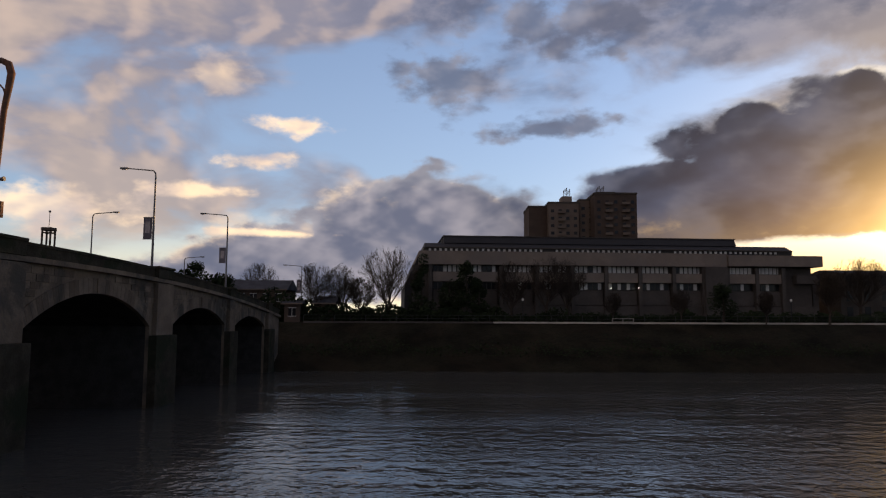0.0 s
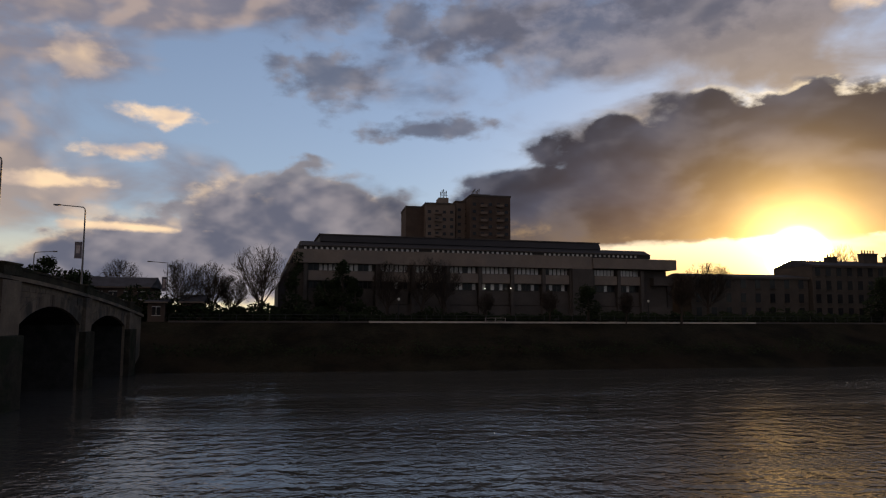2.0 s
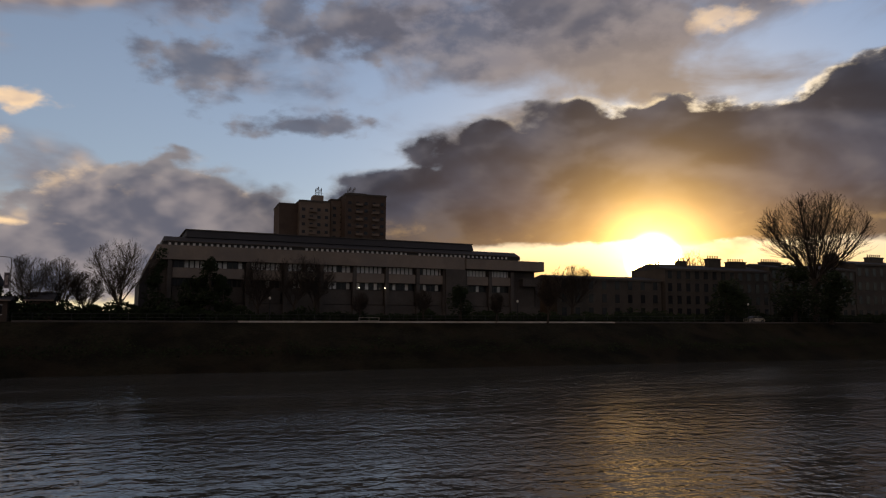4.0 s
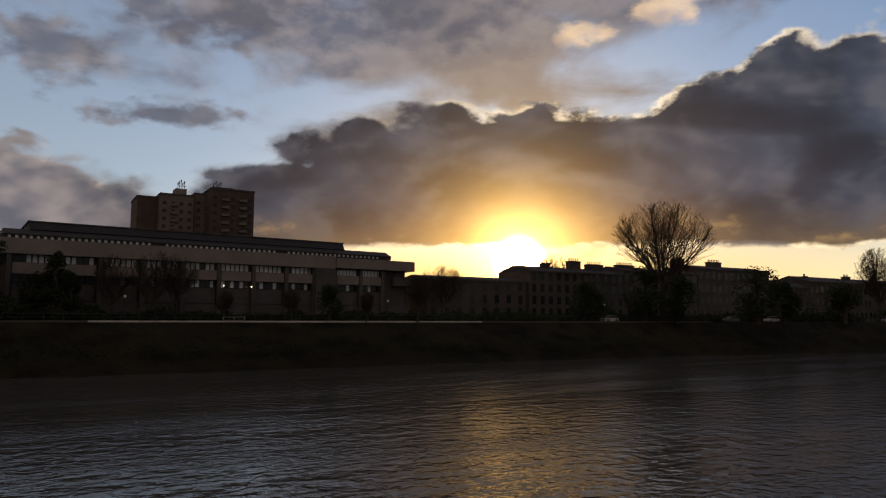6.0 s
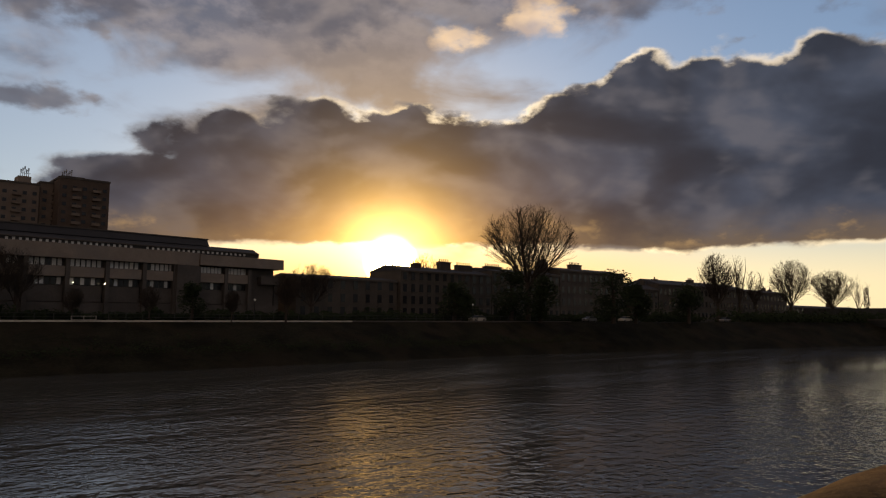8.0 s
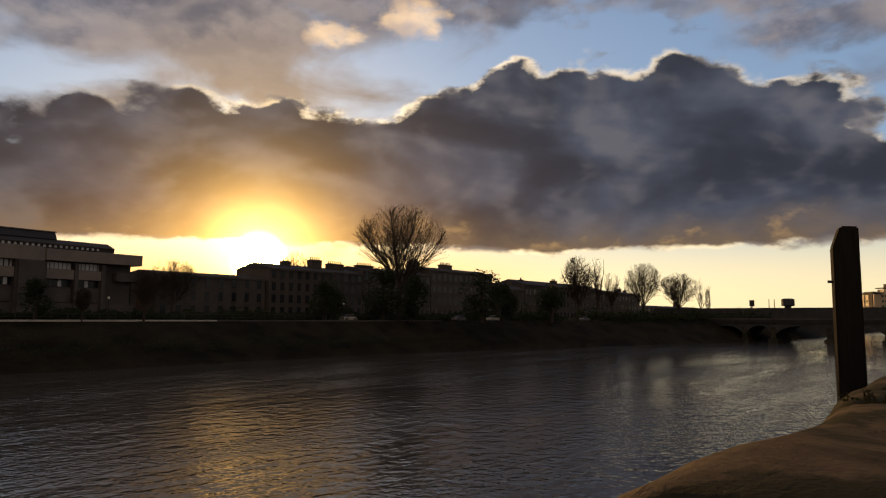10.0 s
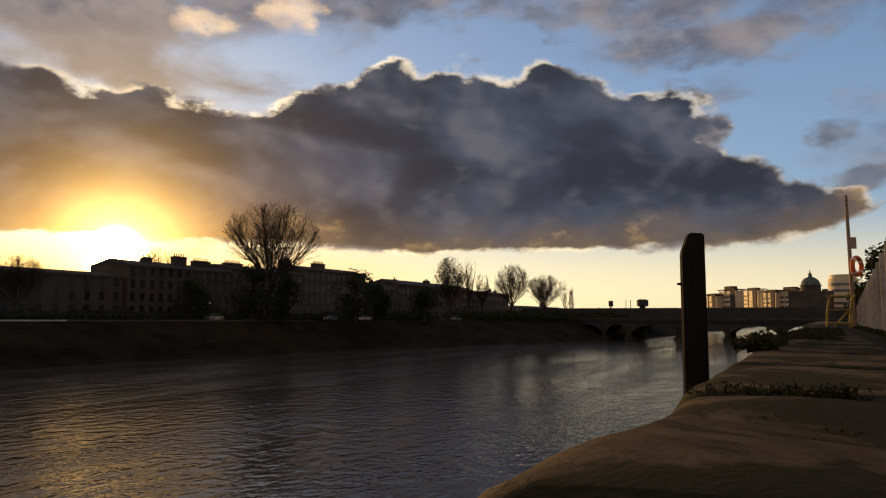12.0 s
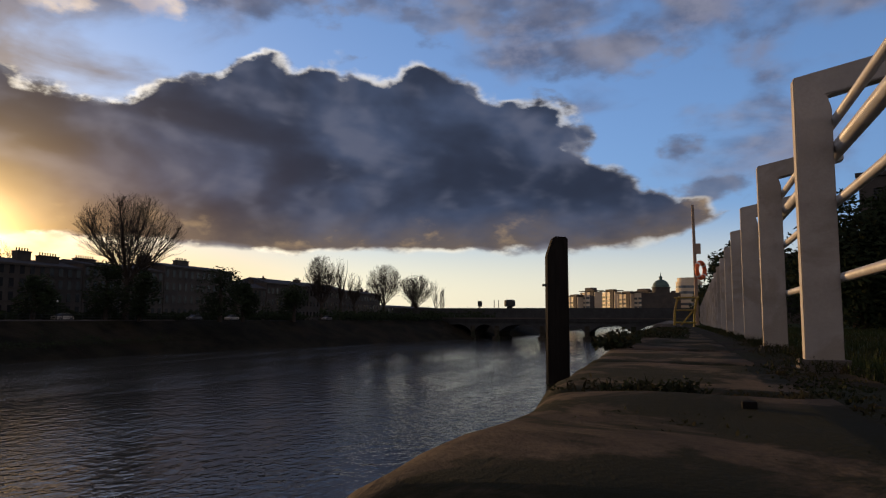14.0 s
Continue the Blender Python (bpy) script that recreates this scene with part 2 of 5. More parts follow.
def water_material():
    mat = bpy.data.materials.new("river_water")
    mat.use_nodes = True
    gm = Graph(mat.node_tree)
    bsdf = gm.nodes["Principled BSDF"]
    pos = gm.node("ShaderNodeNewGeometry").outputs["Position"]
    st = gm.vmath("MULTIPLY")
    gm.put(st.inputs[0], pos)
    st.inputs[1].default_value = (0.9, 1.0, 1.0)
    p = st.outputs[0]
    chop = gm.fbm(p, 2.4, 2.0, 0.5, 0.2)
    ripple = gm.fbm(p, 0.85, 3.0, 0.5, 0.2)
    sweep = gm.vmath("MULTIPLY")
    gm.put(sweep.inputs[0], pos)
    sweep.inputs[1].default_value = (0.012, 0.055, 1.0)
    calm = gm.step(gm.fbm(sweep.outputs[0], 1.0, 5.0, 0.6, 0.9), 0.36, 0.60, 0.35, 1.2)
    gust = gm.step(gm.fbm(sweep.outputs[0], 2.3, 4.0, 0.6, 0.5), 0.40, 0.62, 0.35, 1.45)
    h = gm.m("ADD", gm.m("MULTIPLY", gm.m("MULTIPLY", chop, 0.055), gust), gm.m("MULTIPLY", gm.m("MULTIPLY", ripple, 0.100), calm))
    b = gm.node("ShaderNodeBump")
    b.inputs["Strength"].default_value, b.inputs["Distance"].default_value = 1.0, 1.0
    gm.put(b.inputs["Height"], h)
    gm.put(bsdf.inputs["Normal"], b.outputs[0])
    silt = gm.fbm(p, 0.05, 3.0)
    gm.put(bsdf.inputs["Base Color"], gm.mix(silt, (0.045, 0.048, 0.047), (0.070, 0.066, 0.056)))
    bsdf.inputs["Roughness"].default_value = 0.03
    bsdf.inputs["IOR"].default_value = 1.333
    return mat


M_WATER = water_material()
M_QUAY = material("worn_sandstone", (0.086, 0.063, 0.042), 0.9, 0.38, 5.2, 0.7, 80.0, stain=(0.015, 0.017, 0.009), stain_amount=0.88, per_piece=0.10, reach=0.445, blur=0.10, spec=0.04)
M_QUAY_FACE = material("quay_wall_stone", (0.16, 0.14, 0.12), 0.85, 0.3, 0.8, 0.5, 12.0, stain=(0.03, 0.04, 0.02), stain_amount=0.6, spec=0.04)
M_SOIL = material("soil", (0.035, 0.028, 0.018), 0.95, 0.4, 3.0, 0.8, 40.0, stain=(0.025, 0.034, 0.012), spec=0.04)
M_LAWN = material("lawn", (0.026, 0.036, 0.013), 0.95, 0.35, 0.7, 0.7, 22.0, stain=(0.040, 0.034, 0.016), spec=0.04)
M_BANK = material("river_bank", (0.018, 0.016, 0.010), 0.95, 0.5, 0.22, 0.6, 2.2, stain=(0.034, 0.024, 0.015), spec=0.04)
M_BRIDGE = material("bridge_stone", (0.155, 0.115, 0.082), 0.88, 0.28, 0.55, 0.45, 7.0, stain=(0.04, 0.04, 0.036), stain_amount=0.7, per_piece=0.3)
M_DARK_STONE = material("dark_bridge_stone", (0.050, 0.042, 0.030), 0.8, 0.4, 0.7, 0.5, 7.0, stain=(0.02, 0.026, 0.014), stain_amount=0.7, spec=0.04)
M_ARCH_SHADE = material("shaded_arch_stone", (0.04, 0.037, 0.034), 0.95, 0.3, 1.0, 0.2, 9.0, spec=0.04)
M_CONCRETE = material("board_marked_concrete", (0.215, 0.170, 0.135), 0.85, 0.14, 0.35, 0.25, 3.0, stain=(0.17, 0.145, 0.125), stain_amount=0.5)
M_CONCRETE_DARK = material("dark_stained_concrete", (0.085, 0.072, 0.062), 0.88, 0.2, 0.3, 0.25, 3.0, stain=(0.05, 0.043, 0.037))
M_ROOF = material("lead_grey_roof", (0.035, 0.033, 0.034), 0.7, 0.2, 0.3, 0.15, 3.0)
M_SLATE = material("slate_roof", (0.06, 0.06, 0.066), 0.8, 0.3, 0.6, 0.3, 5.0, spec=0.05)
M_BRICK = material("brown_brick", (0.085, 0.060, 0.046), 0.88, 0.2, 0.4, 0.3, 4.0)
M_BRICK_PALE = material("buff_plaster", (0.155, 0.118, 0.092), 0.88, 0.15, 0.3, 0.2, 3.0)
M_SANDSTONE = material("terrace_sandstone", (0.085, 0.070, 0.056), 0.88, 0.22, 0.3, 0.3, 3.0, stain=(0.06, 0.055, 0.05))
M_WINDOW = material("window_glass", (0.018, 0.018, 0.019), 0.2, 0.2, 0.4, 0.0, 3.0, spec=0.22)
# pale panes: the sky mirrored in the courthouse glass is put into this colour
M_PALE_WINDOW = material("pale_window_finish", (0.60, 0.58, 0.54), 0.35, 0.12, 0.35, 0.0, 3.0)
M_FRAME = material("dark_window_frame", (0.05, 0.045, 0.04), 0.6, 0.2, 1.0, 0.1, 6.0)
M_GOLD = material("pale_stone_cladding", (0.62, 0.50, 0.34), 0.6, 0.12, 0.1, 0.1, 1.0)
M_GLASSY = material("office_glazing", (0.10, 0.11, 0.11), 0.12, 0.2, 0.1, 0.0, 1.0, spec=0.9)
M_COPPER = material("verdigris_copper", (0.09, 0.13, 0.11), 0.7, 0.25, 0.3, 0.1, 2.0)
M_STEEL = material("grey_painted_steel", (0.16, 0.15, 0.145), 0.55, 0.15, 2.0, 0.05, 18.0, metal=0.2)
M_GIRDER = material("dark_girder_paint", (0.045, 0.045, 0.042), 0.7, 0.25, 0.4, 0.1, 3.0)
M_RUST = material("rusty_painted_steel", (0.16, 0.075, 0.045), 0.75, 0.35, 3.0, 0.2, 20.0, stain=(0.09, 0.085, 0.08))
M_BANNER = material("printed_banner_cloth", (0.16, 0.14, 0.15), 0.8, 0.25, 1.2, 0.05, 5.0)
M_BANNER_PALE = material("pale_banner_print", (0.42, 0.36, 0.34), 0.8, 0.25, 2.0, 0.0, 5.0)
M_LAMP = material("lamp_diffuser", (0.65, 0.6, 0.52), 0.4, 0.1, 2.0, 0.0, 8.0)
M_WHITE = material("white_fence_paint", (0.37, 0.33, 0.285), 0.55, 0.10, 4.0, 0.18, 60.0, stain=(0.22, 0.18, 0.135), stain_amount=0.55)
M_RAIL = material("white_rail_paint", (0.52, 0.50, 0.48), 0.4, 0.10, 5.0, 0.1, 60.0, stain=(0.40, 0.33, 0.26), stain_amount=0.35)
M_PILE = material("tarred_timber", (0.016, 0.014, 0.012), 0.85, 0.4, 1.4, 0.6, 26.0, stain=(0.032, 0.029, 0.024), stretch=(1, 1, 0.12), spec=0.04)
M_ORANGE = material("orange_plastic", (0.62, 0.12, 0.035), 0.45, 0.15, 5.0, 0.05, 30.0)
M_BAND = material("white_webbing", (0.65, 0.62, 0.58), 0.7, 0.15, 6.0, 0.05, 30.0)
M_YELLOW = material("worn_yellow_paint", (0.26, 0.18, 0.03), 0.6, 0.25, 4.0, 0.15, 30.0, stain=(0.16, 0.10, 0.05))
M_POLE = material("bleached_timber_pole", (0.30, 0.22, 0.16), 0.8, 0.25, 3.0, 0.2, 30.0, stretch=(1, 1, 0.2))
M_BARK = material("tree_bark", (0.06, 0.047, 0.037), 0.95, 0.3, 0.6, 0.4, 6.0, spec=0.04)
M_TWIG = material("bare_twigs", (0.048, 0.038, 0.030), 0.95, 0.25, 0.5, 0.0, 4.0, spec=0.04)
M_EVERGREEN = material("evergreen_leaves", (0.022, 0.030, 0.013), 0.8, 0.45, 0.8, 0.0, 6.0, spec=0.04)
M_WEED = material("weed_leaves", (0.018, 0.022, 0.009), 0.75, 0.4, 8.0, 0.0, 40.0, stain=(0.050, 0.032, 0.018), spec=0.04)
M_IRON = material("black_iron", (0.03, 0.03, 0.03), 0.6, 0.3, 4.0, 0.1, 30.0, metal=0.3)
M_KERB = material("pale_promenade_kerb", (0.46, 0.40, 0.32), 0.8, 0.2, 0.6, 0.2, 6.0)
M_HILL = material("distant_hill", (0.05, 0.055, 0.06), 1.0, 0.15, 0.01, 0.0, 0.05, spec=0.04)


def glow(name, colour, strength):
    mat = bpy.data.materials.new(name)
    mat.use_nodes = True
    bsdf = mat.node_tree.nodes["Principled BSDF"]
    bsdf.inputs["Emission Color"].default_value = (*colour, 1)
    bsdf.inputs["Emission Strength"].default_value = strength
    bsdf.inputs["Base Color"].default_value = (*colour, 1)
    return mat


M_LIT = glow("lit_lamp", (1.0, 0.92, 0.8), 6.0)


# ---------------------------------------------------------------- building blocks
def mesh_of(name, bm, mat, smooth=False):
    me = bpy.data.meshes.new(name)
    bm.to_mesh(me)
    bm.free()
    me.materials.append(mat)
    if smooth:
        me.shade_smooth()
    return me


def part(name, bm, mat, parent=None, label="", smooth=False):
    """Links a bmesh (or a ready mesh) as one mesh object under a thing or a part."""
    me = bm if isinstance(bm, bpy.types.Mesh) else mesh_of(name, bm, mat, smooth)
    ob = new(name, me)
    if parent is not None:
        ob.parent = parent
    if label:
        ob["label"] = label
    return ob


def thing(name, m, label, category, group="", kind=""):
    ob = new(name)
    ob.matrix_basis = m
    ob.empty_display_size = 0.2
    return tagged(ob, label, category, group, kind)


def box(bm, x0, x1, y0, y1, z0, z1):
    v = [bm.verts.new((x, y, z)) for z in (z0, z1) for x, y in ((x0, y0), (x1, y0), (x1, y1), (x0, y1))]
    for f in ((3, 2, 1, 0), (4, 5, 6, 7), (0, 1, 5, 4), (1, 2, 6, 5), (2, 3, 7, 6), (3, 0, 4, 7)):
        bm.faces.new([v[i] for i in f])
    return v


def boxes(*dims, bevel=0.0):
    bm = bmesh.new()
    for d in dims:
        box(bm, *d)
    if bevel:
        bmesh.ops.bevel(bm, geom=bm.edges[:], offset=bevel, segments=2, affect="EDGES", profile=0.6)
    return bm


def prism(bm, outline, axis, a, b):
    """An outline of (u, v) drawn out from a to b along axis: x (u=y, v=z), y (u=x, v=z) or z (u=x, v=y)."""
    def at(u, v, w):
        return {"x": (w, u, v), "y": (u, w, v), "z": (u, v, w)}[axis]
    lo = [bm.verts.new(at(u, v, a)) for u, v in outline]
    hi = [bm.verts.new(at(u, v, b)) for u, v in outline]
    n = len(outline)
    bm.faces.new(lo[::-1])
    bm.faces.new(hi)
    for i in range(n):
        bm.faces.new((lo[i], lo[(i + 1) % n], hi[(i + 1) % n], hi[i]))
    bmesh.ops.recalc_face_normals(bm, faces=bm.faces[:])
    return bm


def tube(bm, points, radii, sides=10, caps=True):
    """A pipe along points; radii is one number or one for each point."""
    pts = [Vector(p) for p in points]
    if not isinstance(radii, (list, tuple)):
        radii = [radii] * len(pts)
    rings, ref = [], None
    for i, p in enumerate(pts):
        d = (pts[min(i + 1, len(pts) - 1)] - pts[max(i - 1, 0)]).normalized()
        ref = (ref - d * ref.dot(d)).normalized() if ref and (ref - d * ref.dot(d)).length > 1e-4 else d.orthogonal().normalized()
        other = d.cross(ref)
        rings.append([bm.verts.new(p + (ref * math.cos(k * math.tau / sides) + other * math.sin(k * math.tau / sides)) * radii[i]) for k in range(sides)])
    for r0, r1 in zip(rings, rings[1:]):
        for k in range(sides):
            bm.faces.new((r0[k], r0[(k + 1) % sides], r1[(k + 1) % sides], r1[k]))
    if caps:
        bm.faces.new(rings[0][::-1])
        bm.faces.new(rings[-1])
    return bm


def pipe(points, radii, sides=10):
    return tube(bmesh.new(), points, radii, sides)


def turned(profile, sides=24):
    """A solid of revolution about z from (radius, z) pairs."""
    bm = bmesh.new()
    rings = [[bm.verts.new((r * math.cos(k * math.tau / sides), r * math.sin(k * math.tau / sides), z)) for k in range(sides)] for r, z in profile]
    for r0, r1 in zip(rings, rings[1:]):
        for k in range(sides):
            bm.faces.new((r0[k], r0[(k + 1) % sides], r1[(k + 1) % sides], r1[k]))
    bm.faces.new(rings[0][::-1])
    bm.faces.new(rings[-1])
    return bm


def raw_mesh(name, verts, faces, mat):
    me = bpy.data.meshes.new(name)
    me.from_pydata(verts, [], faces)
    me.materials.append(mat)
    me.update()
    return me


def along(az_deg, dist, z):
    """The place at an azimuth (clockwise from +y) and a distance on the plan."""
    return (dist * math.sin(radians(az_deg)), dist * math.cos(radians(az_deg)), z)


# ---------------------------------------------------------------- river, banks and quay
def quay_edge(x):
    return 0.395 + 0.018 * min(max(x, 0.0), 8.0) + 0.008 * max(x - 8.0, 0.0) + 0.06 * min(max(1.0 - x / 1.8, 0.0), 1.0) - 0.06 * math.exp(-((x - 1.75) / 0.45) ** 2)


def shore_bend(x):
    """How far the far bank comes forward downstream."""
    return 0.215 * min(max(x - 118.0, 0.0), 175.0)


def build_ground():
    """One sheet across the river: quay side, river bed, sloping far bank, far land."""
    xs = [-3000, -600, -250, -120, -60, -30, -12, -6, 0, 4, 8, 16, 30, 60, 100, 118, 140, 160, 190, 220, 255, 293, 400, 700, 1400, 4000]
    rnd = random.Random(4)
    verts, faces, kinds = [], [], []
    prof = [(-2500, -0.4, 0), (-400, -0.35, 0), (-40, -0.2, 0), (-6, -0.12, 0), (-0.9, -0.04, 1), (None, -0.10, 1), (None, -8.5, 2),
            (40, -9.5, 3), (96.5, -9.0, 3), (99.6, -7.1, 3), (104, -4.9, 3), (108.5, -2.2, 3), (112, -0.42, 3), (117, -0.40, 3), (160, -0.3, 3), (500, 0.5, 3), (2500, 3, 3)]
    for x in xs:
        for y, z, _ in prof:
            yy = quay_edge(x) - 0.12 if y is None else y
            if y is not None and 50 < y < 118:
                yy -= shore_bend(x)
            wob = rnd.uniform(-0.35, 0.35) if y in (104, 108.5) else 0.0
            verts.append((x, yy, z + wob))
    n = len(prof)
    for i in range(len(xs) - 1):
        for j in range(n - 1):
            faces.append((i * n + j, (i + 1) * n + j, (i + 1) * n + j + 1, i * n + j + 1))
            kinds.append(prof[j][2])
    me = raw_mesh("ground", verts, faces, M_LAWN)
    for mat in (M_SOIL, M_QUAY_FACE, M_BANK):
        me.materials.append(mat)
    me.polygons.foreach_set("material_index", kinds)
    return tagged(new("ground", me), "grass and soil banks along both sides of a river", "ground", kind="structure")


build_ground()

water = tagged(new("water", raw_mesh("water", [(-3000, -1, WATER), (4000, -1, WATER), (4000, 110, WATER), (-3000, 110, WATER)], [(0, 1, 2, 3)], M_WATER)),
               "dark rippled river water reflecting the evening sky", "water", kind="structure")


# ---------------------------------------------------------------- stone arch bridge
BX0, BX1 = -24.0, -42.0         # the face towards the camera, the far face
ARCHES = [(3.1, 17.4, -0.9, 0.45), (20.6, 36.1, -0.55, 1.2), (40.5, 58.2, -0.5, 1.87), (62.7, 78.3, -0.55, 1.2), (81.3, 95.7, -0.9, 0.45)]


def string_z(y):
    return 3.36 - 0.00088 * (y - 45) ** 2


def arch_curve(a, grow=0.0, steps=24):
    """Points of a segmental arch from its left to its right springing."""
    y0, y1, zs, zc = a
    half, rise = (y1 - y0) / 2, zc - zs
    r = (half * half + rise * rise) / (2 * rise)
    cz, cy = zc - r, (y0 + y1) / 2
    t0 = math.asin(half / r)
    return [(cy + (r + grow) * math.sin(t), cz + (r + grow) * math.cos(t)) for t in (-t0 + 2 * t0 * k / steps for k in range(steps + 1))]


def inside_arch(y, z, grow):
    for a in ARCHES:
        y0, y1, zs, zc = a
        half, rise = (y1 - y0) / 2, zc - zs
        r = (half * half + rise * rise) / (2 * rise)
        if z < zs and y0 - 0.1 < y < y1 + 0.1:
            return True
        if z >= zs and math.hypot(y - (y0 + y1) / 2, z - (zc - r)) < r + grow:
            return True
    return False


def build_bridge():
    bridge = thing("stone_bridge", pose(0, 0, 0), "weathered grey sandstone arch bridge crossing the river", "bridge")
    outline = [(-8.0, -9.0)]
    for a in ARCHES:
        outline.append((a[0], -9.0))
        outline += arch_curve(a)
        outline.append((a[1], -9.0))
    outline += [(104.0, -9.0)] + [(y, string_z(y)) for y in range(104, -9, -4)]
    # core coloured near black: the shade inside the arches is in its colour
    part("arch_wall", prism(bmesh.new(), outline, "x", BX1, BX0 - 0.35), M_ARCH_SHADE, bridge, "stone core of the arches, the shade under them put into its dark colour")
    part("spandrel_wall", prism(bmesh.new(), outline, "x", BX0 - 0.346, BX0 - 0.05), M_BRIDGE, bridge, "weathered stone face of the arches")
    ys = list(range(-8, 105, 4))
    for name, x, out in (("string_course", BX0, 0.30), ("string_course", BX1, -0.30)):
        bm = bmesh.new()
        prism(bm, [(y, string_z(y) + 0.02) for y in ys] + [(y, string_z(y) + 0.34) for y in ys[::-1]], "x", x - 0.2, x + out)
        part(name, bm, M_BRIDGE, bridge)
    for x in (BX0, BX1 + 0.45):
        bm = bmesh.new()
        prism(bm, [(y, string_z(y) + 0.345) for y in ys] + [(y, string_z(y) + 1.0) for y in ys[::-1]], "x", x - 0.45, x)
        part("parapet", bm, M_DARK_STONE, bridge, "dark stone parapet wall")
        bm = bmesh.new()
        prism(bm, [(y, string_z(y) + 1.004) for y in ys] + [(y, string_z(y) + 1.2) for y in ys[::-1]], "x", x - 0.52, x + 0.07)
        part("parapet_coping", bm, M_DARK_STONE, bridge)
    bm = bmesh.new()
    prism(bm, [(y, string_z(y) - 0.4) for y in ys] + [(y, string_z(y) + 0.1) for y in ys[::-1]], "x", BX1 + 0.5, BX0 - 0.5)
    part("roadway", bm, M_ROOF, bridge)
    # pilasters over the piers, with parapet blocks
    for y0, y1 in ((17.9, 20.1), (36.6, 40.0), (58.7, 62.2), (78.8, 80.8), (96.3, 98.6)):
        ym = (y0 + y1) / 2
        zt = string_z(ym)
        part("pier_pilaster", boxes((BX0 - 0.1, BX0 + 0.38, y0, y1, -1.24, zt - 0.05), bevel=0.04), M_BRIDGE, bridge)
        # the darker stone here carries the deep shade low on the piers
        part("pier_base", boxes((BX0 - 0.1, BX0 + 0.62, y0 - 0.5, y1 + 0.5, -9, -1.25), bevel=0.06), M_DARK_STONE, bridge, "patchy stone pier foot, deep shade put into its dark colour")
        part("parapet_pedestal", boxes((BX0 - 0.62, BX0 + 0.36, y0 + 0.1, y1 - 0.1, zt + 0.35, zt + 1.16), (BX0 - 0.68, BX0 + 0.44, y0, y1, zt + 1.16, zt + 1.36), bevel=0.03), M_DARK_STONE, bridge)
    # voussoirs
    for a in ARCHES[1:]:
        n = 31
        lo, hi = arch_curve(a, 0.0, n), arch_curve(a, 1.05, n)
        for k in range(n):
            bm = bmesh.new()
            mid = ((lo[k][0] + hi[k + 1][0]) / 2, (lo[k][1] + hi[k + 1][1]) / 2)
            q = [(mid[0] + (u - mid[0]) * 0.955, mid[1] + (v - mid[1]) * 0.985) for u, v in (lo[k], lo[k + 1], hi[k + 1], hi[k])]
            prism(bm, q, "x", BX0 - 0.1, BX0 + 0.015 + (0.05 if k == n // 2 else 0.0))
            part("voussoir", bm, M_BRIDGE, bridge)
    return bridge


def ashlar(bridge):
    """Coursed blocks of the spandrels and piers, joints recessed between them."""
    rnd = random.Random(7)
    count, rest = 0, bmesh.new()
    h = 0.46
    shared = {}
    for c in range(14):
        z0 = -3.2 + c * h
        y = 37.0 + (0.55 if c % 2 else 0.0)
        while y < 99:
            w = 1.1 if rnd.random() < 0.6 else 1.35
            zt = z0 + h - 0.035
            ok = zt < string_z(y + w / 2) - 0.02 and not any(inside_arch(y + f * w, zz, 1.06) for f in (0, 0.5, 1) for zz in (z0, zt))
            if ok and z0 < -0.5 and any(a[0] - 0.2 < y + w and y < a[1] + 0.2 for a in ARCHES):
                ok = False
            if ok:
                proud = rnd.choice((0.0, 0.012, 0.02))
                if count < 290:
                    key = (w, proud)
                    if key not in shared:
                        shared[key] = mesh_of("stone", boxes((-0.1, 0.0 + proud, 0, w - 0.035, 0, h - 0.035), bevel=0.012), M_BRIDGE)
                    ob = part("stone", shared[key], None, bridge)
                    ob.matrix_basis = pose(BX0, y, z0)
                    count += 1
                else:
                    box(rest, BX0 - 0.1, BX0 + proud, y, y + w - 0.035, z0, zt)
            y += w
    tagged(part("stone_courses", rest, M_BRIDGE, bridge), kind="stuff")


bridge = build_bridge()


